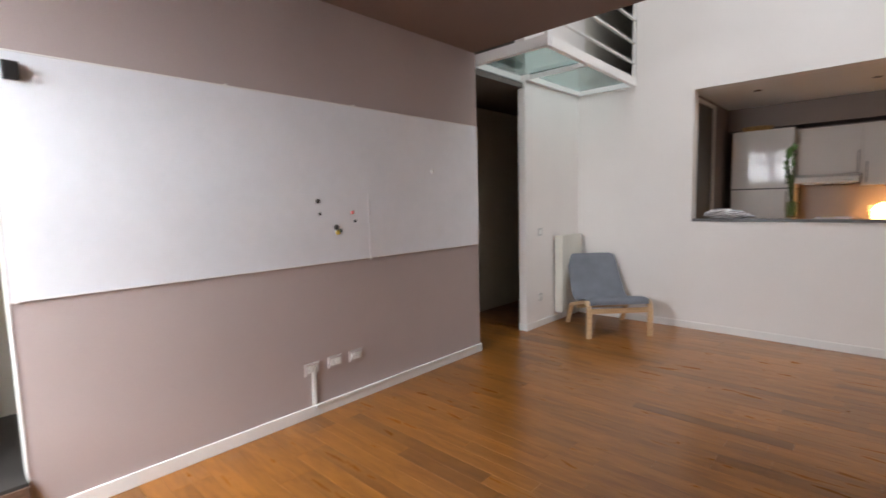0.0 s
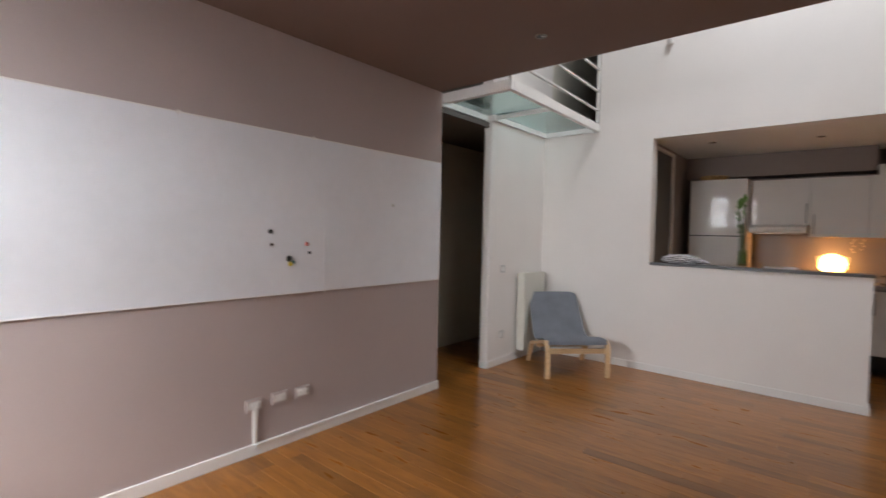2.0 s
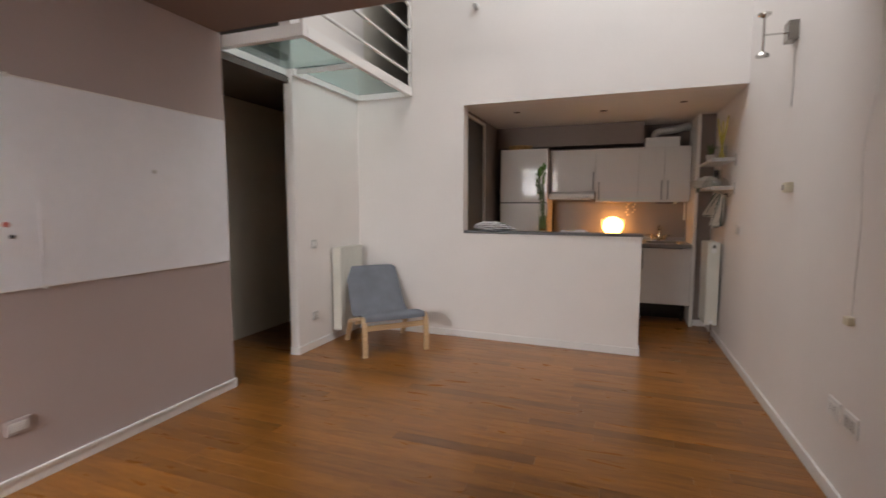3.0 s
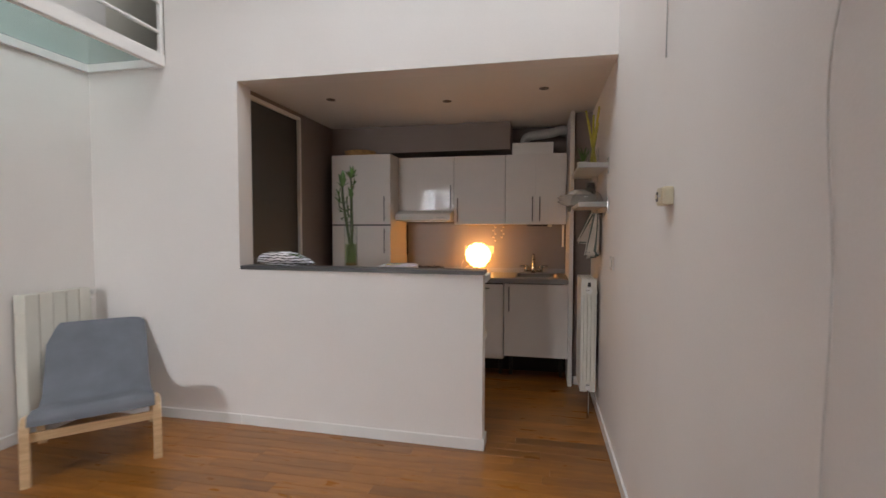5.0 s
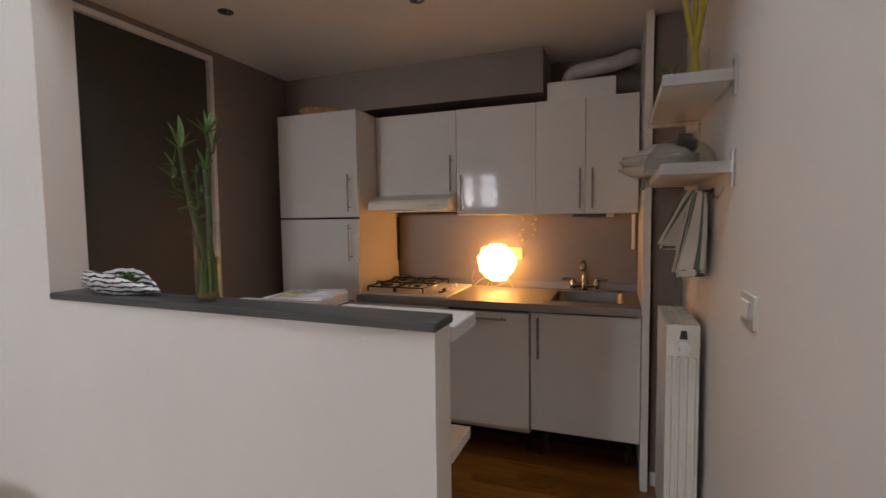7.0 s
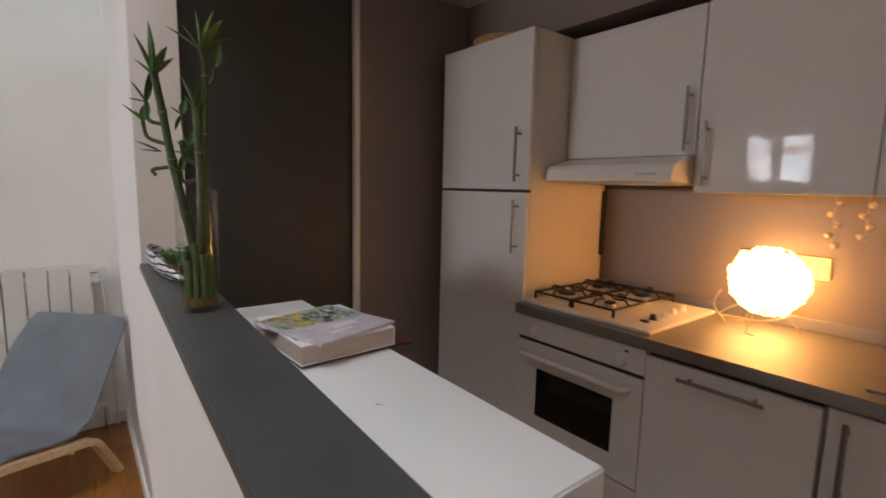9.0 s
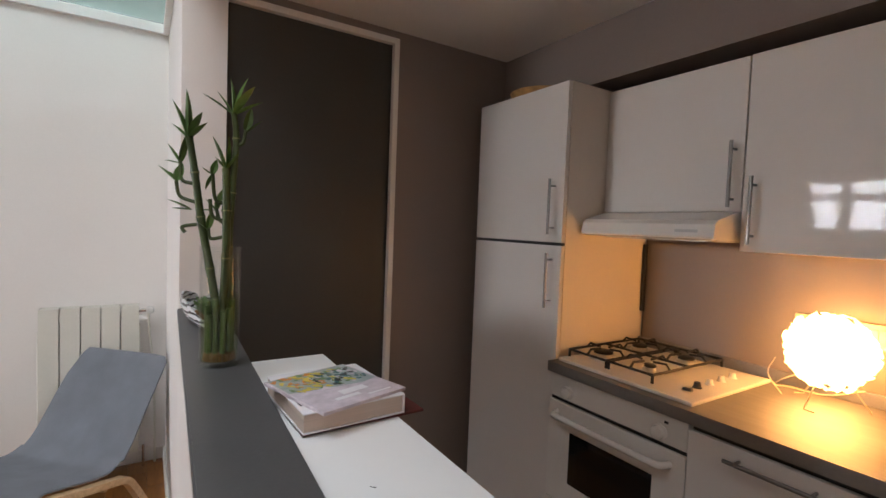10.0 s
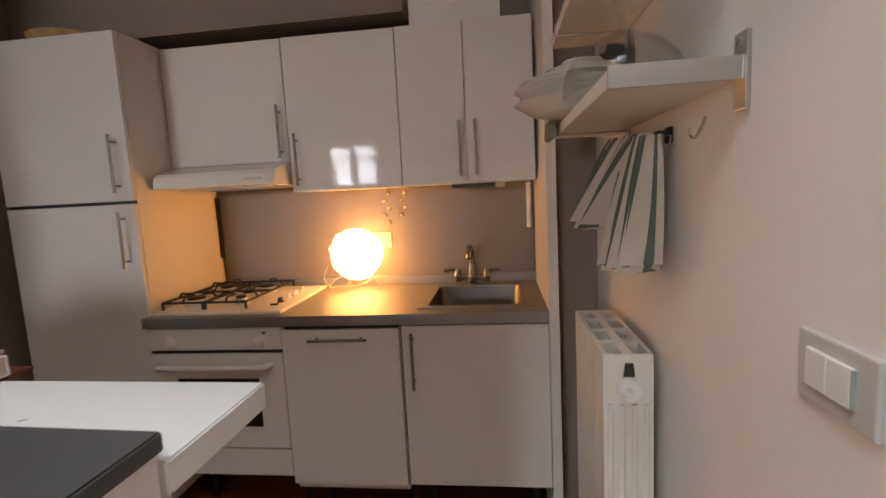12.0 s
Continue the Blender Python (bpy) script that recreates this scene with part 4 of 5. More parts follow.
def rounded(x0, x1, y0, y1, r, z, n=5):
    pts = []
    for cx, cy, a in ((x1 - r, y1 - r, 0), (x0 + r, y1 - r, 90), (x0 + r, y0 + r, 180), (x1 - r, y0 + r, 270)):
        for k in range(n + 1):
            t = radians(a + 90 * k / n)
            pts.append((cx + r * math.cos(t), cy + r * math.sin(t), z))
    return pts


rings = [[bowl.verts.new(p) for p in rounded(1.825 + i, 2.207 - i, 6.359 + i, 6.748 - i, 0.05, z)] for i, z in ((0.0, WTZ + 0.003), (0.004, WTZ - 0.01), (0.012, WTZ - 0.15), (0.03, WTZ - 0.175))]
for a, b in zip(rings, rings[1:]):
    for k in range(len(a)):
        bowl.faces.new((a[k], a[(k + 1) % len(a)], b[(k + 1) % len(a)], b[k]))
bowl.faces.new(rings[-1])
part("bowl", bowl, SINKSTEEL, sink, "deep worn steel bowl")
part("drain", lathe([(0.0, 0.003), (0.03, 0.003), (0.036, 0.0), (0.0, 0.0)], 24, (2.015, 6.56, WTZ - 0.1745)), CHROME, sink)

TX, TY = 1.98, 6.80
tap = thing("kitchen_tap", (TX, TY, WTZ + 0.006), "dull chrome mixer tap with two lever handles", "tap")
part("body", lathe([(0.024, 0.0), (0.024, 0.006), (0.014, 0.012), (0.013, 0.03), (0.0, 0.03)], 20, (TX, TY, WTZ + 0.006)), TAPCHROME, tap)
part("crossbar", cyl((TX - 0.085, TY, WTZ + 0.036), (TX + 0.085, TY, WTZ + 0.036), 0.015, n=18), TAPCHROME, tap)
part("column", lathe([(0.021, 0.0), (0.022, 0.03), (0.018, 0.05), (0.017, 0.085), (0.0, 0.085)], 20, (TX, TY, WTZ + 0.022)), TAPCHROME, tap)
part("spout", tube(spline([(TX, TY, WTZ + 0.10), (TX, TY - 0.005, WTZ + 0.145), (TX, TY - 0.03, WTZ + 0.180), (TX - 0.001, TY - 0.085, WTZ + 0.190), (TX - 0.002, TY - 0.135, WTZ + 0.176), (TX - 0.002, TY - 0.150, WTZ + 0.148)], 6), [0.0135] * 31, 14), TAPCHROME, tap)
for sx in (-1, 1):
    h = part("valve_body", lathe([(0.017, 0.0), (0.019, 0.02), (0.019, 0.042), (0.013, 0.052), (0.013, 0.062), (0.0, 0.064)], 18, (TX + sx * 0.070, TY, WTZ + 0.016)), TAPCHROME, tap)
    part("lever", tube([(TX + sx * 0.068, TY, WTZ + 0.074), (TX + sx * 0.10, TY - 0.006, WTZ + 0.078), (TX + sx * 0.135, TY - 0.014, WTZ + 0.074)], [0.008, 0.007, 0.0085], 12), TAPCHROME, h, "lever handle")

# gas hob
HX0, HX1, HY0, HY1 = 0.68, 1.24, 6.30, 6.82
hob = thing("gas_hob", ((HX0 + HX1) / 2, 6.59, WTZ), "white enamel four-burner gas hob with black grates", "hob")
part("tray", boxes((HX0, HX1, HY0, HY1, WTZ + 0.0005, WTZ + 0.014), bevel=0.005), ENAMEL, hob)
GZ = WTZ + 0.055
for bx, by, br in ((0.775, 6.46, 0.045), (0.775, 6.70, 0.035), (0.985, 6.46, 0.026), (0.985, 6.70, 0.036)):
    b = part("burner", lathe([(br * 1.25, 0.0), (br * 1.2, 0.008), (br, 0.012), (br, 0.02), (br * 0.9, 0.024), (0.0, 0.025)], 24, (bx, by, WTZ + 0.0135)), ALU, hob)
    part("burner_cap", lathe([(br * 0.85, 0.0), (br * 0.85, 0.007), (br * 0.7, 0.010), (0.0, 0.010)], 24, (bx, by, WTZ + 0.0385)), IRON, b, "black burner cap")
for gx0, gx1 in ((0.69, 0.872), (0.884, 1.066)):
    cx = (gx0 + gx1) / 2
    g = tube([(gx0, 6.355, GZ - 0.012), (gx1, 6.355, GZ - 0.012), (gx1, 6.815, GZ - 0.012), (gx0, 6.815, GZ - 0.012)], 0.0052, 8, closed=True)
    for yy in (6.46, 6.70):
        for ax, ay in ((-1, 0), (1, 0), (0, -1), (0, 1)):
            edge = (gx0 if ax < 0 else gx1, yy) if ax else (cx, 6.355 if (ay < 0 and yy < 6.6) else (6.815 if (ay > 0 and yy > 6.6) else 6.58))
            e = Vector((edge[0], edge[1], GZ - 0.012))
            c = Vector((cx + ax * 0.024, yy + ay * 0.024, GZ + 0.004))
            tube([e, e.lerp(c, 0.25) + Vector((0, 0, 0.016)), c], 0.0045, 8, bm=g)
    tube([(gx0, 6.58, GZ - 0.012), (gx1, 6.58, GZ - 0.012)], 0.0048, 8, bm=g)
    for fx, fy in ((gx0, 6.355), (gx1, 6.355), (gx0, 6.815), (gx1, 6.815)):
        tube([(fx, fy, GZ - 0.012), (fx, fy, WTZ + 0.012)], 0.0055, 8, bm=g)
    part("grate", g, IRON, hob, "black wire pan support")
for i in range(4):
    ky = 6.46 + 0.078 * i
    part("knob", lathe([(0.016, 0.0), (0.016, 0.003), (0.012, 0.006), (0.0095, 0.021), (0.0, 0.022)], 20, (1.165, ky, WTZ + 0.0135)), ENAMEL if i else BLACK, hob, "control knob")
part("igniter", boxes((1.150, 1.180, 6.395, 6.410, WTZ + 0.0138, WTZ + 0.022), bevel=0.002), BLACK, hob)

# glowing ball lamp on wire legs
LC = Vector((1.437, 6.722, 1.117))
lamp = thing("table_lamp", (1.437, 6.722, WTZ), "glowing round paper-petal lamp on thin wire legs", "lamp")
ball = bmesh.new()
bmesh.ops.create_icosphere(ball, subdivisions=4, radius=0.104, matrix=Matrix.Translation(LC))
for v in ball.verts:
    q = (v.co - LC).normalized()
    v.co = LC + q * (0.108 + 0.018 * noise.noise(q * 5.2) + 0.010 * noise.noise(q * 11.0))
part("shade", ball, LAMPGLOW, lamp, "crumpled lit paper shade")
petals = bmesh.new()
rng = random.Random(4)
for i in range(95):
    z = 1 - 2 * (i + 0.5) / 95
    a = i * 2.39996
    q = Vector((math.sqrt(1 - z * z) * math.cos(a), math.sqrt(1 - z * z) * math.sin(a), z))
    t1 = q.orthogonal().normalized()
    t1.rotate(Matrix.Rotation(rng.uniform(0, 6.28), 3, q))
    t2 = q.cross(t1)
    c = LC + q * rng.uniform(0.112, 0.124)
    w, h = rng.uniform(0.018, 0.026), rng.uniform(0.016, 0.024)
    ring = []
    for k in range(7):
        t = k * math.tau / 7
        ring.append(petals.verts.new(c + t1 * math.cos(t) * w + t2 * math.sin(t) * h + q * rng.uniform(-0.008, 0.010)))
    petals.faces.new(ring)
part("petals", petals, LAMPGLOW, lamp, "many small lit paper petals", smooth=False)
for k in range(3):
    a = radians(20 + 120 * k)
    d = Vector((math.cos(a), math.sin(a), 0))
    foot = LC + d * 0.112
    foot.z = WTZ + 0.003
    part("leg", tube([LC + d * 0.06 - Vector((0, 0, 0.10)), foot, foot + Vector((-d.y, d.x, 0)) * 0.03], 0.0022, 8), WIREW, lamp)
part("cord", tube(spline([(1.36, 6.77, 1.02), (1.30, 6.76, 0.98), (1.265, 6.79, 0.944), (1.30, 6.82, 0.942), (1.40, 6.835, 0.942), (1.50, 6.845, 0.985)], 6), 0.0025, 8), BEIGEPL, lamp, "thin cord of the lamp")
part("wire_loop", tube(spline([(1.318, 6.71, WTZ + 0.003), (1.274, 6.705, 1.0), (1.290, 6.715, 1.06)], 5), 0.002, 8), WIREW, lamp)

socket_plate("wall_socket", (1.345, 6.8655, 1.165), "-y", 0.12, 0.08, 2, "cream socket plate behind the lamp", base=BEIGEPL, insert=BEIGEPL)
socket_plate("wall_socket", (1.52, 6.8655, 1.165), "-y", 0.12, 0.08, 2, "cream socket plate behind the lamp", base=BEIGEPL, insert=BEIGEPL)

# under the wall cabinets
ul = thing("under_cabinet_fitting", (2.02, 6.78, 1.41), "dark hanging rail under the wall cabinet", "rail")
part("bar", boxes((1.92, 2.12, 6.62, 6.66, 1.402, 1.419), bevel=0.003), BLACK, ul)
part("clip", boxes((2.11, 2.15, 6.60, 6.64, 1.397, 1.419), bevel=0.004), BEIGEPL, ul)
fl = thing("hanging_ornament", (1.66, 6.72, 1.30), "strings of small clear glass beads under the cabinet", "ornament")
for sx, n in ((1.60, 5), (1.68, 4)):
    st = tube([(sx, 6.72, 1.42), (sx, 6.72, 1.42 - 0.035 * n)], 0.001, 6)
    part("string", st, WIREW, fl)
    for i in range(n):
        part("bead", lathe([(0.0, 0.012), (0.010, 0.006), (0.012, 0.0), (0.008, -0.009), (0.0, -0.012)], 10, (sx + 0.01 * (-1) ** i, 6.72, 1.395 - 0.033 * i)), BEAD, fl)
solid("strip_lamp", cyl((2.262, 6.848, 1.20), (2.262, 6.848, 1.415), 0.011, n=14), PLASTIC, "white plastic tube on the splash panel corner", "tube", kind="")

# above the wall cabinets
solid("duct_box", boxes((1.775, 2.155, 6.60, 6.86, 2.077, 2.190), bevel=0.003), SATINW, "white boxed duct cover on the cabinet", "duct cover", kind="")
dp = spline([(1.89, 6.74, 2.191), (1.89, 6.74, 2.235), (1.93, 6.74, 2.270), (2.05, 6.74, 2.285), (2.16, 6.74, 2.30), (2.235, 6.745, 2.325), (2.262, 6.79, 2.325), (2.265, 6.88, 2.325)], 8)
solid("extractor_duct", tube(dp, [0.042 + 0.003 * (i % 2) for i in range(len(dp))], 20), DUCTALU, "pale flexible extractor duct bending into the wall", "duct", kind="")
solid("straw_tray", lathe([(0.0, 0.006), (0.115, 0.008), (0.150, 0.058), (0.157, 0.056), (0.13, 0.0), (0.0, 0.0)], 40, (0.280, 6.52, 2.082)), STRAW, "round woven straw tray lying on the fridge cabinet", "tray", kind="")


# ---------------------------------------------------------------- wall shelves over the radiator
def wall_shelf(z, label):
    s = thing("wall_shelf", (2.38, 5.66, z), label, "shelf", "wall shelves")
    part("board", boxes((2.290, 2.474, 5.300, 6.02, z, z + 0.026), bevel=0.002), SATINW, s)
    for y in (5.296, 5.90):
        b = part("bracket", boxes((2.287, 2.472, y - 0.004, y + 0.004, z - 0.004, z + 0.029), bevel=0.001), ALU, s, "flat metal bracket")
        part("wall_plate", boxes((2.470, 2.4775, y - 0.012, y + 0.024, z - 0.046, z + 0.062), bevel=0.002), ALU, b)
        part("screw", cyl((2.4705, y + 0.008, z + 0.048), (2.468, y + 0.008, z + 0.048), 0.005, n=12), CHROME, b)
    return s


SH1, SH2 = 1.526, 1.783
wall_shelf(SH1, "pale wall shelf with plates and glassware")
wall_shelf(SH2, "pale upper wall shelf with plant vases")
for i in range(4):
    r = 0.142 - 0.006 * (i % 2)
    pz = SH1 + 0.0265 + 0.015 * i
    solid("plate", lathe([(0.0, 0.004), (r * 0.6, 0.004), (r * 0.72, 0.009), (r, 0.030), (r + 0.001, 0.0285), (r * 0.72, 0.004), (r * 0.6, 0.0), (0.0, 0.0)], 40, (2.312 + 0.006 * (i % 2), 5.735 - 0.006 * (i % 3), pz)),
          PORCELAIN, "white porcelain plate in a stack on the shelf", "plate", kind="", group="stacked plates")
solid("soup_bowl", lathe([(0.0, 0.042), (0.045, 0.042), (0.047, 0.036), (0.085, 0.022), (0.105, 0.002), (0.102, 0.0), (0.082, 0.017), (0.0, 0.034)], 36, (2.325, 5.715, SH1 + 0.099)), PORCELAIN, "white bowl turned over on the plate stack", "bowl", kind="")
solid("folded_napkin", prism([(2.40, SH1 + 0.0265), (2.40, SH1 + 0.038), (2.29, SH1 + 0.040), (2.262, SH1 + 0.036), (2.258, SH1 - 0.012), (2.276, SH1 - 0.014), (2.2795, SH1 + 0.0265)], "y", 5.86, 5.965, bevel=0.003), NAPKIN, "folded grey green napkin on the shelf", "napkin", kind="")
solid("glass_cloche", lathe([(0.110, 0.0), (0.109, 0.028), (0.098, 0.058), (0.072, 0.086), (0.038, 0.102), (0.014, 0.112), (0.010, 0.130), (0.015, 0.152), (0.019, 0.172), (0.012, 0.186), (0.0, 0.190), (0.0, 0.182), (0.009, 0.180), (0.014, 0.170), (0.010, 0.152), (0.006, 0.130), (0.008, 0.113), (0.036, 0.099), (0.070, 0.083), (0.0955, 0.057), (0.1065, 0.028), (0.1075, 0.0), (0.110, 0.0)], 44, (2.362, 5.51, SH1 + 0.0265)), CLEAR, "clear glass dome lid with a tall knob on the shelf", "glass dome", kind="")
for gy in (5.80, 5.88, 5.96):
    solid("wine_glass", lathe([(0.034, 0.0), (0.033, 0.003), (0.006, 0.008), (0.004, 0.07), (0.018, 0.085), (0.034, 0.12), (0.036, 0.15), (0.030, 0.185), (0.029, 0.185), (0.034, 0.15), (0.032, 0.121), (0.016, 0.088), (0.0, 0.083)], 28, (2.43, gy, SH1 + 0.0265)),
          CLEAR, "clear stemmed wine glass on the shelf", "glass", kind="", group="wine glasses")
vase2 = thing("stalk_vase", (2.40, 5.52, SH2 + 0.0265), "glass vase with tall yellow green stalks", "vase")
part("glass_body", lathe([(0.0, 0.006), (0.036, 0.006), (0.042, 0.13), (0.044, 0.13), (0.040, 0.0), (0.0, 0.0)], 28, (2.40, 5.52, SH2 + 0.0265)), CLEAR, vase2)
for i, (dx, dy, hh) in enumerate(((-0.055, -0.05, 0.37), (-0.03, 0.06, 0.33), (0.03, -0.07, 0.39), (0.035, 0.03, 0.30), (0.0, 0.0, 0.35))):
    p0 = Vector((2.40 - dx * 0.45, 5.52 - dy * 0.45, SH2 + 0.036))
    p1 = Vector((2.40 + dx, 5.52 + dy, SH2 + 0.036 + hh))
    part("stalk", tube([p0, p0.lerp(p1, 0.5), p1], [0.009, 0.0085, 0.007], 12), YELLOWST, vase2)
pot2 = thing("small_potted_plant", (2.36, 5.86, SH2 + 0.0265), "small dark leafy plant in a pale pot", "plant")
part("pot", lathe([(0.0, 0.0), (0.035, 0.0), (0.045, 0.08), (0.040, 0.08), (0.038, 0.07), (0.0, 0.07)], 24, (2.36, 5.86, SH2 + 0.0265)), PORCELAIN, pot2)


def leaf_into(bm, base, tip, width, bend=0.15, seg=7):
    """A pointed leaf with a folded middle, from base to tip."""
    base, tip = Vector(base), Vector(tip)
    d = tip - base
    s = d.cross(Vector((0.13, 0.21, 1.0)))
    s = (s if s.length > 1e-4 else Vector((1, 0, 0))).normalized()
    n = s.cross(d).normalized()
    left, mid, right = [], [], []
    for i in range(seg + 1):
        t = i / seg
        w = width * (math.sin(math.pi * min(1, t * 0.92 + 0.08)) ** 0.8) * (1 - 0.25 * t)
        c = base + d * t + n * d.length * bend * (t - t * t) * 2
        mid.append(bm.verts.new(c - n * w * 0.22))
        left.append(bm.verts.new(c + s * w / 2))
        right.append(bm.verts.new(c - s * w / 2))
    for i in range(seg):
        bm.faces.new((left[i], left[i + 1], mid[i + 1], mid[i]))
        bm.faces.new((mid[i], mid[i + 1], right[i + 1], right[i]))
    return bm


lv = bmesh.new()
rl = random.Random(9)
for i in range(16):
    a = i * 2.4
    leaf_into(lv, (2.36, 5.86, SH2 + 0.105), (2.36 + 0.055 * math.cos(a), 5.86 + 0.09 * math.sin(a), SH2 + 0.105 + rl.uniform(0.03, 0.15)), 0.018)
part("leaves", lv, LEAF, pot2)

# hook rail and tea towel under the lower shelf
hr = thing("towel_hook", (2.474, 5.595, 1.48), "small dark metal hook with a clip", "hook", "wall hooks")
part("plate", boxes((2.470, 2.4775, 5.58, 5.61, 1.462, 1.494), bevel=0.002), IRON, hr)
part("hook", tube(spline([(2.47, 5.595, 1.484), (2.45, 5.595, 1.484), (2.44, 5.595, 1.472), (2.444, 5.595, 1.460)], 4), 0.004, 8), IRON, hr)
part("clip", tube([(2.444, 5.558, 1.474), (2.466, 5.558, 1.474), (2.457, 5.556, 1.424)], 0.0028, 8, closed=True), ALU, hr, "shiny metal clip")
hk = thing("wall_hook", (2.476, 5.43, 1.465), "small bare metal hook on the wall", "hook", "wall hooks")
part("hook", tube(spline([(2.4775, 5.43, 1.49), (2.472, 5.43, 1.475), (2.462, 5.43, 1.457), (2.453, 5.43, 1.461), (2.452, 5.43, 1.473)], 5), 0.0028, 8), CHROME, hk)


def towel(y_top, y_bot, z_top, z_bot, x_top, x_bot, folds, seed, stripes):
    """A hanging cloth gathered at the top; stripes picks the cloth of each strip."""
    r = random.Random(seed)
    t = thing("tea_towel", (2.44, 5.6, z_top[0]), "off-white tea towel with green stripes hanging from a hook", "towel")
    n, m = len(stripes), 14
    ph = r.uniform(0, 6)
    sub = 2

    def point(u, v, back=0.0):
        e = v ** 0.8
        y = (y_top[0] + (y_top[1] - y_top[0]) * u) * (1 - e) + (y_bot[0] + (y_bot[1] - y_bot[0]) * u) * e
        x = x_top * (1 - e) + x_bot * e + (0.014 + 0.028 * v) * math.sin(u * folds * math.tau + ph + 0.9 * v) + 0.007 * (0.3 + v) * math.sin(u * folds * 15 + 2 * ph + 2.2 * v) + back
        zb = z_bot[0] + (z_bot[1] - z_bot[0]) * u + 0.012 * math.sin(u * 9 + ph)
        return Vector((min(x, 2.474), y, z_top[0] * (1 - u) + z_top[1] * u + (zb - z_top[0] * (1 - u) - z_top[1] * u) * v))

    for s, st in enumerate(stripes):
        bm = bmesh.new()
        grid = [[[bm.verts.new(point((s + a / sub) / n, b / m, bk)) for b in range(m + 1)] for a in range(sub + 1)] for bk in (0.0, 0.003)]
        for g in grid:
            for a in range(sub):
                for b in range(m):
                    bm.faces.new((g[a][b], g[a + 1][b], g[a + 1][b + 1], g[a][b + 1]))
        for b in range(m):
            for a in (0, sub):
                bm.faces.new((grid[0][a][b], grid[0][a][b + 1], grid[1][a][b + 1], grid[1][a][b]))
        for a in range(sub):
            for b in (0, m):
                bm.faces.new((grid[0][a][b], grid[0][a + 1][b], grid[1][a + 1][b], grid[1][a][b]))
        part("stripe", bm, CLOTHG if st == "1" else CLOTH, t)
    return t


towel((5.575, 5.72), (5.555, 5.91), (1.480, 1.490), (1.205, 1.155), 2.437, 2.425, 4.2, 3, "010010100010010001001000100100010010001010")
towel((5.63, 5.94), (5.84, 6.15), (1.490, 1.508), (1.270, 1.268), 2.437, 2.385, 5.2, 8, "000100000110000000100000000100000001100010")

# ---------------------------------------------------------------- things on the east wall
th = thing("thermostat", (XE, 3.80, 1.487), "yellowed plastic room thermostat with a dial", "thermostat")
part("case", boxes((XE - 0.034, XE, 3.750, 3.850, 1.457, 1.519), bevel=0.008), BEIGEPL, th)
part("front_cover", boxes((XE - 0.038, XE - 0.033, 3.755, 3.806, 1.462, 1.514), bevel=0.002), BEIGEPL, th)
dl = part("dial", cyl((XE - 0.037, 3.829, 1.488), (XE - 0.033, 3.829, 1.488), 0.017, n=26), BLACK, th, "dark round dial")
part("dial_cap", cyl((XE - 0.040, 3.829, 1.488), (XE - 0.036, 3.829, 1.488), 0.008, n=22), BEIGEPL, dl)
part("slider", boxes((XE - 0.041, XE - 0.037, 3.770, 3.795, 1.484, 1.492)), GREYPL, th)
sw = thing("wall_switch", (XE, 5.088, 1.167), "pale grey wall switch with white rocker keys", "switch", "switches")
part("plate", boxes((XE - 0.008, XE, 5.028, 5.148, 1.126, 1.208), bevel=0.003), GREYPL, sw)
part("rocker", boxes((XE - 0.013, XE - 0.0075, 5.093, 5.128, 1.146, 1.190), bevel=0.002), PLASTIC, sw)
part("rocker", boxes((XE - 0.013, XE - 0.0075, 5.057, 5.092, 1.146, 1.190), bevel=0.002), PLASTIC, sw)
part("rocker_side", boxes((XE - 0.0125, XE - 0.0075, 5.0552, 5.0568, 1.147, 1.189)), TINT["print_grey"], sw, "thin grey green side of the rocker")
wl = thing("wall_spotlight", (XE, 3.893, 2.43), "chrome wall lamp with two small spot heads", "wall lamp")
part("wall_plate", boxes((XE - 0.055, XE, 3.835, 3.935, 2.372, 2.488), bevel=0.004), TAPCHROME, wl)
part("arm", cyl((XE - 0.028, 3.89, 2.43), (XE - 0.17, 3.89, 2.43), 0.006, n=12), CHROME, wl)
part("stem", cyl((XE - 0.17, 3.89, 2.33), (XE - 0.17, 3.89, 2.535), 0.008, n=12), CHROME, wl)
for hz, up in ((2.545, 1), (2.315, -1)):
    part("spot_head", lathe([(0.0, 0.0), (0.016, 0.003), (0.036, up * 0.016), (0.038, up * 0.026), (0.030, up * 0.024), (0.0, up * 0.012)], 24, (XE - 0.17, 3.89, hz - up * 0.012)), CHROME, wl, "round spot head")
cb = thing("hanging_cable", (XE - 0.004, 2.885, 0.86), "thin white cable with a plug hanging down the wall", "cable")
part("cable", tube(spline([(XE - 0.005, 2.84, 2.59), (XE - 0.005, 2.825, 2.16), (XE - 0.005, 2.815, 1.92), (XE - 0.005, 2.90, 1.62), (XE - 0.005, 2.875, 1.3), (XE - 0.005, 2.885, 1.05), (XE - 0.006, 2.885, 0.89)], 8), 0.0018, 8), TRIM, cb)
part("plug", boxes((XE - 0.03, XE - 0.001, 2.862, 2.908, 0.852, 0.89), bevel=0.006), BEIGEPL, cb)
solid("wall_cable", tube(spline([(XE - 0.004, 3.885, 2.33), (XE - 0.004, 3.875, 2.15), (XE - 0.004, 3.88, 1.98)], 6), 0.0024, 8), GREYPL, "short grey cable below the wall lamp", "cable", kind="")
fs = thing("ceiling_sensor", (0.13, YN, 3.32), "small white spot fitting on the high wall", "spotlight")
part("base", cyl((0.13, YN, 3.32), (0.13, YN - 0.03, 3.32), 0.03, n=20), PLASTIC, fs)
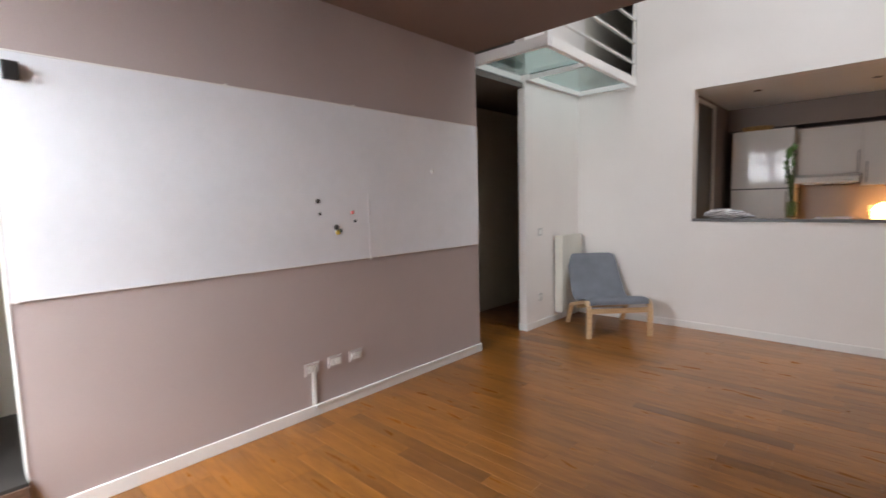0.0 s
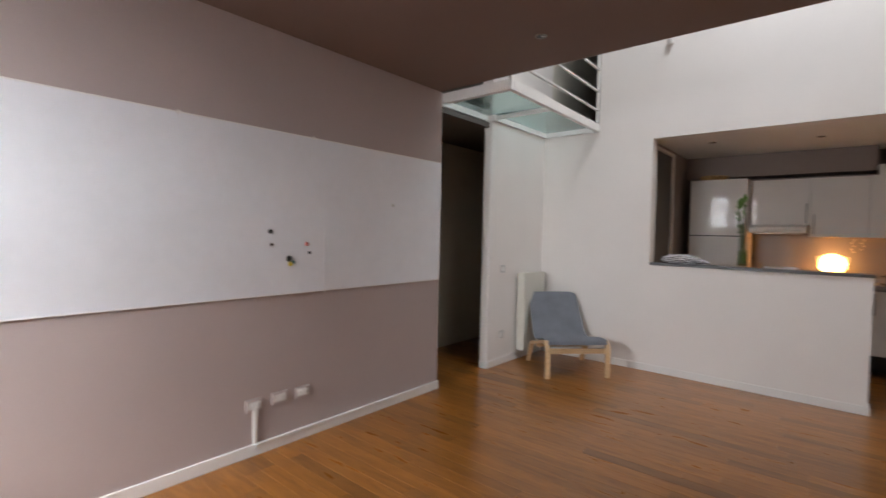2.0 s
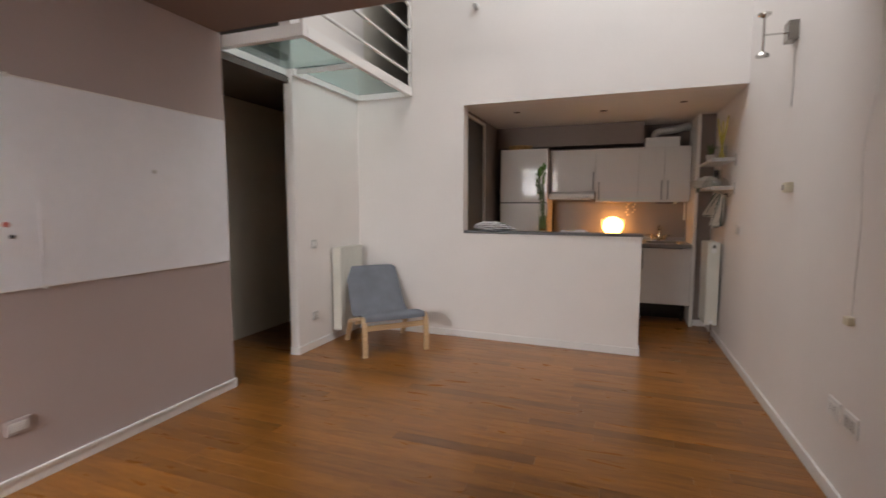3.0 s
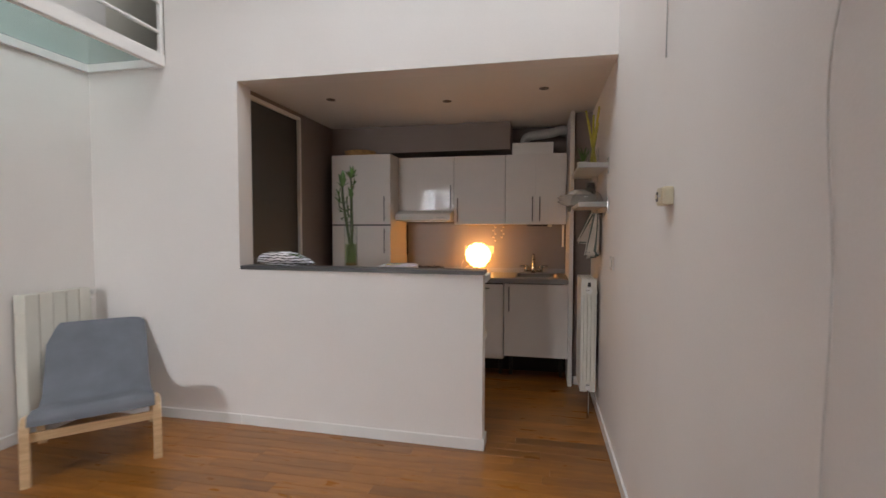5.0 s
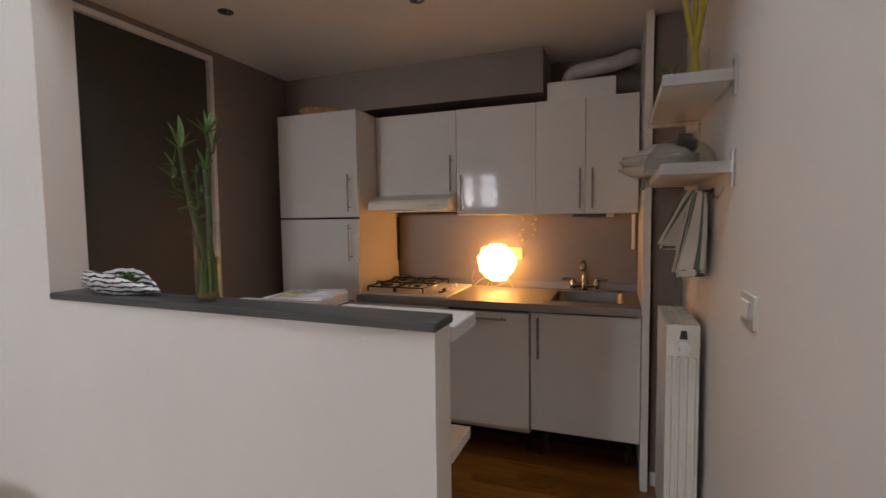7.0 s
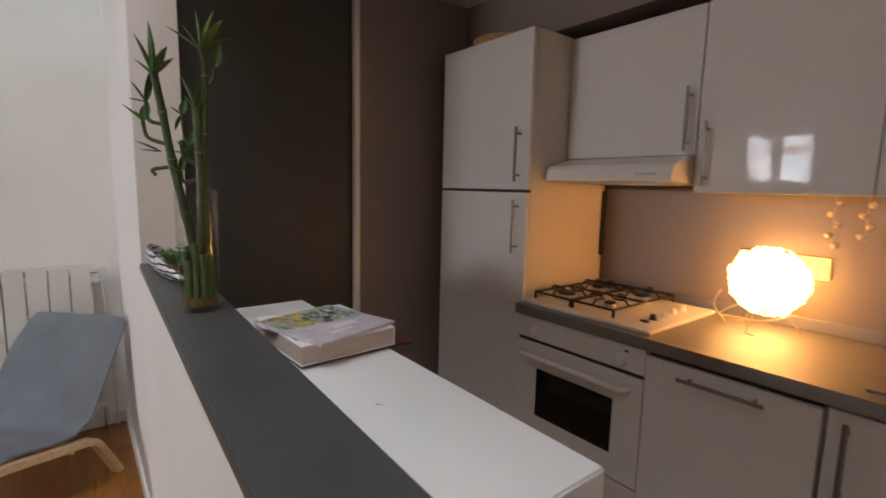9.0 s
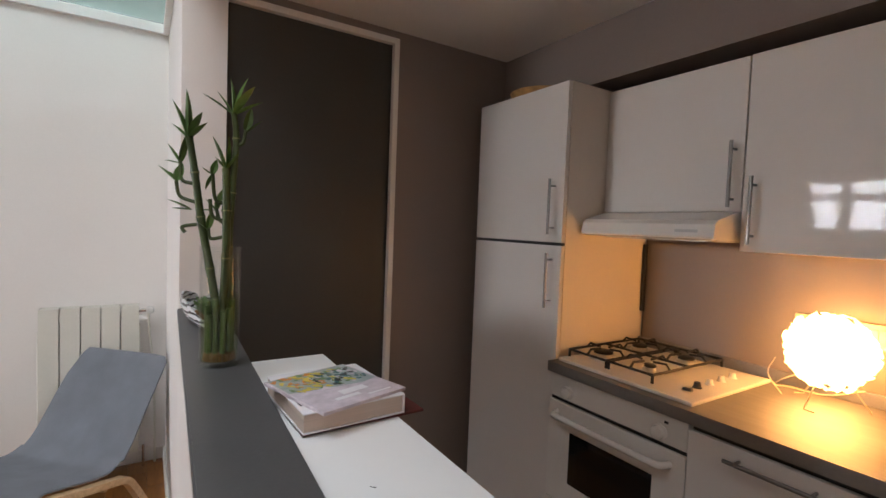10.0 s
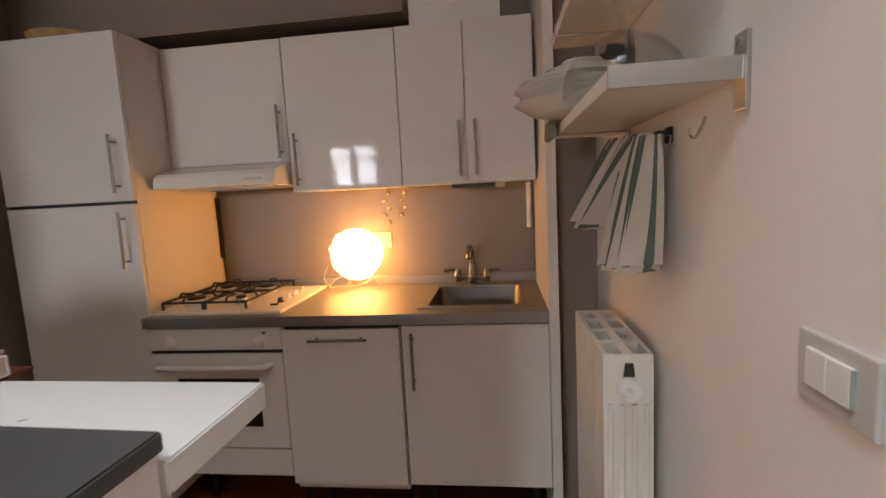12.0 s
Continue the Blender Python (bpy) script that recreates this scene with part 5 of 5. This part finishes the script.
part("head", cyl((0.13, YN - 0.03, 3.32), (0.13, YN - 0.075, 3.305), 0.022, n=20), GREYPL, fs)

# ---------------------------------------------------------------- things on the bar
BZ = 1.1205
VX, VY = 0.807, 5.016
vase = thing("bamboo_vase", (VX, VY, BZ), "tall clear glass vase with lucky bamboo in water", "vase")
part("glass_body", lathe([(0.0, 0.012), (0.041, 0.012), (0.0415, 0.28), (0.0445, 0.28), (0.0445, 0.0), (0.0, 0.0)], 40, (VX, VY, BZ)), CLEAR, vase)
part("water", lathe([(0.0, 0.0125), (0.0405, 0.0125), (0.0405, 0.155), (0.0, 0.155)], 36, (VX, VY, BZ)), WATER, vase)


def bamboo(pts, r, leaves):
    path = spline(pts, 8)
    rad = [0.76 * r * (1 - 0.25 * i / len(path)) * (1.16 if i % 8 == 0 else 1.0) for i in range(len(path))]
    st = part("stalk", tube(path, rad, 12), STALK, vase, "green bamboo stalk")
    for i in range(8, len(path) - 1, 8):
        dd = (path[i + 1] - path[i - 1]).normalized()
        part("node", cyl(path[i] - dd * 0.0015, path[i] + dd * 0.0015, rad[i] * 1.1, n=12), STALKPALE, st)
    return st


def V(x, y, z):
    return (VX + 0.9 * x, VY + 0.9 * y, BZ + (z if z < 0.15 else 0.15 + (z - 0.15) * 0.86))


s1 = bamboo([V(0.012, 0.01, 0.015), V(0.002, -0.006, 0.12), V(-0.012, -0.024, 0.24), V(-0.024, -0.046, 0.38), V(-0.034, -0.060, 0.50), V(-0.032, -0.074, 0.595)], 0.0135, 6)
s2 = bamboo([V(-0.010, -0.012, 0.015), V(-0.002, 0.006, 0.13), V(0.004, 0.012, 0.27), V(0.002, 0.012, 0.40), V(-0.002, 0.010, 0.515)], 0.0145, 6)
s3 = bamboo([V(0.005, 0.022, 0.015), V(0.0, 0.022, 0.15), V(-0.004, 0.020, 0.30), V(-0.004, 0.026, 0.45), V(-0.006, 0.034, 0.60), V(-0.010, 0.028, 0.67)], 0.0115, 6)
for dx, dy, h in ((-0.024, 0.010, 0.145), (0.024, -0.012, 0.160), (0.020, 0.020, 0.135), (-0.014, -0.024, 0.150), (0.002, -0.030, 0.140), (-0.028, -0.008, 0.125),
                  (0.010, 0.028, 0.155), (0.029, 0.004, 0.130), (-0.010, 0.029, 0.140), (0.014, -0.026, 0.120)):
    part("short_stalk", tube([V(dx, dy, 0.014), V(dx * 0.97, dy * 0.96, h * 0.5), V(dx * 0.95, dy, h)], [0.0068, 0.0064, 0.0068], 10), STALKSHORT, vase, "short pale green stalk")
part("roots", lathe([(0.0, 0.0128), (0.036, 0.0128), (0.034, 0.03), (0.02, 0.036), (0.0, 0.034)], 18, (VX, VY, BZ)), ROOT, vase)
side_shoots = ((s1, V(-0.02, -0.036, 0.47), V(-0.03, -0.062, 0.48), V(-0.034, -0.066, 0.53)), (s3, V(-0.004, 0.022, 0.36), V(-0.02, 0.0, 0.372), V(-0.022, -0.01, 0.405)),
               (s2, V(0.0, 0.012, 0.33), V(-0.018, -0.022, 0.322), V(-0.012, -0.03, 0.35)), (s3, V(-0.006, 0.032, 0.58), V(0.0, 0.05, 0.59), V(0.0, 0.056, 0.625)),
               (s1, V(-0.014, -0.033, 0.42), V(-0.03, -0.066, 0.435), V(-0.03, -0.075, 0.475)), (s1, V(-0.008, -0.028, 0.36), V(-0.02, -0.06, 0.352), V(-0.014, -0.055, 0.338)),
               (s2, V(0.0, 0.01, 0.37), V(-0.01, -0.02, 0.385), V(-0.012, -0.026, 0.43)), (s2, V(0.0, 0.012, 0.42), V(-0.02, -0.012, 0.43), V(-0.02, -0.02, 0.50)))
LEAN = Vector((-0.014, -0.024, 0))
for ob, *abc in side_shoots:
    part("shoot", tube(spline([Vector(q) + (LEAN if ob == s1 else Vector()) for q in abc], 6), 0.0042, 8), STALK, ob)
leafsets = ((s1, V(-0.034, -0.066, 0.525), ((-0.045, -0.095, 0.575, 0.012), (-0.03, -0.055, 0.60, 0.012), (-0.05, -0.10, 0.53, 0.009))),
            (s3, V(-0.022, -0.010, 0.40), ((-0.03, -0.035, 0.43, 0.010), (-0.02, 0.005, 0.46, 0.010), (-0.04, -0.055, 0.40, 0.009))),
            (s2, V(-0.012, -0.030, 0.348), ((-0.02, -0.06, 0.372, 0.010), (-0.01, -0.02, 0.40, 0.010))),
            (s3, V(0.0, 0.056, 0.62), ((0.01, 0.095, 0.655, 0.012), (0.0, 0.07, 0.69, 0.012))),
            (s1, V(-0.018, -0.048, 0.590), ((-0.01, -0.055, 0.72, 0.030), (-0.03, -0.085, 0.69, 0.018), (-0.05, -0.085, 0.63, 0.012), (0.01, -0.02, 0.66, 0.014), (0.03, -0.01, 0.63, 0.010))),
            (s3, V(-0.010, 0.028, 0.665), ((-0.01, 0.018, 0.765, 0.016), (-0.02, -0.012, 0.725, 0.013), (0.02, 0.075, 0.745, 0.024), (0.02, 0.095, 0.705, 0.014), (-0.03, -0.045, 0.715, 0.012), (0.0, 0.06, 0.77, 0.012))),
            (s2, V(-0.002, 0.010, 0.512), ((-0.01, -0.022, 0.60, 0.018), (-0.01, -0.015, 0.545, 0.012), (0.01, 0.04, 0.56, 0.014), (0.0, 0.015, 0.605, 0.012))),
            (s1, V(-0.03, -0.075, 0.475), ((-0.035, -0.060, 0.525, 0.013), (-0.05, -0.115, 0.515, 0.011), (-0.04, -0.09, 0.50, 0.010))),
            (s2, V(-0.020, -0.020, 0.498), ((-0.02, -0.045, 0.515, 0.011), (-0.025, -0.01, 0.54, 0.010), (-0.03, -0.035, 0.455, 0.010))),
            (s1, V(-0.020, -0.040, 0.40), ((-0.04, -0.085, 0.402, 0.010), (-0.04, -0.095, 0.425, 0.011))))
for ob, base, tips in leafsets:
    for x, y, z, w in tips:
        ln = LEAN if ob == s1 else Vector()
        part("leaf", leaf_into(bmesh.new(), Vector(base) + ln, Vector(V(x, y, z)) + ln, w * 1.85, 0.10), LEAF, ob, "long pointed green leaf")

zb = thing("zebra_bowl", (0.185, 5.04, BZ), "shell-shaped bowl with black and white stripes and a plant", "bowl")
sh = bmesh.new()
prof = [(0.0, 0.0), (0.055, 0.0), (0.10, 0.022), (0.118, 0.05), (0.112, 0.072), (0.104, 0.070), (0.108, 0.05), (0.09, 0.026), (0.0, 0.012)]
lathe(prof, 40, (0, 0, 0), sh)
for v in sh.verts:
    a = math.atan2(v.co.y, v.co.x)
    v.co.z *= 1 + 0.35 * math.cos(a - 2.6) * (v.co.z > 0.03)
    v.co.x *= 1.12
    v.co.y *= 0.60 + 0.05 * math.cos(3 * a)
    xn = v.co.x / 0.132
    v.co.y *= 1 - 0.55 * xn * xn
    v.co.z *= (0.45 + 0.85 * (1 - xn * xn)) * (1.2 if v.co.y < 0 else 0.85)
part("shell", sh, ZEBRA, zb, "black and white striped glaze", local=True)
part("soil", lathe([(0.0, 0.040), (0.034, 0.038), (0.046, 0.026)], 24), ROOT, zb, local=True)
suc = bmesh.new()
for i in range(46):
    a, rr = i * 2.4, 0.042 * math.sqrt(i / 46)
    c = Vector((rr * math.cos(a) * 1.1 + 0.01, rr * math.sin(a) * 0.55, 0.045))
    leaf_into(suc, c, c + Vector((0.03 * math.cos(a), 0.02 * math.sin(a), rl.uniform(0.015, 0.045))), 0.012, 0.2, 4)
part("succulent", suc, LEAF, zb, "small green succulent", local=True)
zb.matrix_basis = pose(0.32, 5.033, BZ, 0, 0, 0) @ Matrix.Diagonal((1.7, 1.0, 1.0, 1))

# books and papers on the table
TZ = 1.0785
fold = solid("maroon_folder", boxes((-0.12, 0.12, -0.128, 0.128, 0.0, 0.006), bevel=0.002), MAROON, "thin maroon folder under the books", "folder", kind="")
fold.matrix_basis = pose(1.072, 5.232, TZ, 0, 0, 1)
bk = thing("thick_book", (0.955, 5.275, TZ + 0.0065), "thick white paperback book lying flat", "book")
bk.matrix_basis = pose(1.078, 5.204, TZ + 0.0065, 0, 0, 3)
part("page_block", boxes((-0.118, 0.116, -0.103, 0.101, 0.003, 0.036)), PAPER, bk, "cream page block", local=True)
part("cover", boxes((-0.12, 0.12, -0.105, 0.105, 0.0, 0.0028), (-0.12, 0.12, -0.105, 0.105, 0.0362, 0.039), (-0.12, 0.12, 0.1012, 0.105, 0.0028, 0.0362), bevel=0.0008), COVERW, bk, local=True)
part("print", boxes((0.0, 0.04, -0.098, -0.090, 0.0391, 0.0396), (0.05, 0.08, -0.098, -0.092, 0.0391, 0.0396)), TINT["print_dark"], bk, local=True)
mg = thing("magazine", (0.93, 5.26, TZ + 0.046), "glossy magazine with a colourful cover on the book", "magazine")
mg.matrix_basis = pose(1.098, 5.200, TZ + 0.0461, 0, 0, 16) @ Matrix.Diagonal((0.76, 0.95, 1, 1))
part("page_block", boxes((-0.142, 0.142, -0.105, 0.105, 0.0, 0.0065), bevel=0.001), TINT["print_lilac"], mg, "lilac cover", local=True)
part("cover_picture", prism([(-0.138, -0.098), (-0.02, -0.1), (0.01, -0.02), (0.03, 0.06), (0.02, 0.1), (-0.138, 0.1)], "z", 0.0064, 0.00665), TINT["print_grey"], mg, "blurred picture on the cover", local=True, smooth=False)
rm = random.Random(21)
for k, (nm, count, x0, x1, y0, y1) in enumerate((("print_green", 26, -0.13, 0.0, -0.09, 0.09), ("print_orange", 20, -0.135, -0.03, -0.095, 0.0), ("print_yellow", 34, -0.13, 0.0, -0.09, 0.06),
                                                 ("print_lilac", 22, -0.13, 0.02, -0.05, 0.095), ("print_teal", 16, -0.10, 0.01, 0.0, 0.095), ("print_dark", 18, -0.11, 0.0, -0.02, 0.09))):
    bm = bmesh.new()
    for i in range(count):
        cx, cy = rm.uniform(x0, x1), rm.uniform(y0, y1)
        w, h = rm.uniform(0.004, 0.017), rm.uniform(0.003, 0.008)
        lean = rm.uniform(-0.6, 0.9)
        pts = []
        for q in range(10):
            t, f = q * math.tau / 10, rm.uniform(0.55, 1.2)
            u, v = w * math.cos(t) * f, h * math.sin(t) * f
            pts.append((cx + u * math.cos(lean) - v * math.sin(lean), cy + u * math.sin(lean) + v * math.cos(lean)))
        prism(pts, "z", 0.00665, 0.0069 + 0.00006 * k + 0.000004 * i, bm=bm)
    part("cover_print", bm, TINT[nm], mg, local=True, smooth=False)
part("cover_lines", boxes((0.045, 0.075, -0.02, 0.045, 0.0066, 0.0071), (0.085, 0.10, -0.05, 0.01, 0.0066, 0.0071), (0.11, 0.118, 0.02, 0.08, 0.0066, 0.0071)), COVERW, mg, local=True)


# ---------------------------------------------------------------- oak parquet, board by board
PW = 0.092
LENGTHS = (0.62, 0.84, 1.06, 1.28)


def plank_mesh(length):
    bm = boxes((0.0004, length - 0.0004, 0.0004, PW - 0.0004, -0.013, 0.0))
    bmesh.ops.bevel(bm, geom=[e for e in bm.edges if min(v.co.z for v in e.verts) > -0.001], offset=0.0009, segments=1, affect="EDGES")
    return to_mesh("plank", bm, OAK, smooth=False)


parquet = thing("parquet", (0.6, 2.5, -0.014), "oiled orange-brown oak parquet laid in staggered boards", "floor", kind="structure")
rp = random.Random(77)
planks = []
yy = WIN_Y - 0.05
while yy < 7.05:
    x, end = (-2.80 if 3.0 < yy < 6.1 else -1.285), 2.56
    first = True
    while x < end - 0.02:
        ln = rp.choice(LENGTHS)
        if first:
            ln = rp.choice((0.28, 0.45, 0.62, 0.84, 1.06))
        first = False
        ln = max(0.06, round((end - x) / 0.06) * 0.06) if x + ln > end else ln
        planks.append((x, yy, ln))
        x += ln
    yy += PW
plank_data = {n: plank_mesh(n) for n in sorted({p[2] for p in planks})}
single = sorted(planks, key=lambda p: abs(p[1] - 2.6) + 0.4 * max(0, -1.3 - p[0]))[:300]
chosen = set(single)
for x, y, ln in single:
    ob = new("plank", plank_data[ln])
    ob.parent = parquet
    ob.matrix_parent_inverse = world_of(parquet).inverted()
    ob.location = (x, y, 0)
verts, faces = [], []
for x, y, ln in planks:
    if (x, y, ln) in chosen:
        continue
    o = len(verts)
    x1, y1 = x + ln - 0.0005, y + PW - 0.0005
    verts += [(x, y, -0.013), (x1, y, -0.013), (x1, y1, -0.013), (x, y1, -0.013), (x, y, 0), (x1, y, 0), (x1, y1, 0), (x, y1, 0)]
    faces += [tuple(o + i for i in f) for f in ((4, 5, 6, 7), (0, 1, 5, 4), (1, 2, 6, 5), (2, 3, 7, 6), (3, 0, 4, 7))]
me = bpy.data.meshes.new("plank_field")
me.from_pydata(verts, [], faces)
me.materials.append(OAK)
rest = new("plank_field", me)
rest.parent = parquet
rest.matrix_parent_inverse = world_of(parquet).inverted()
tagged(rest, kind="stuff")
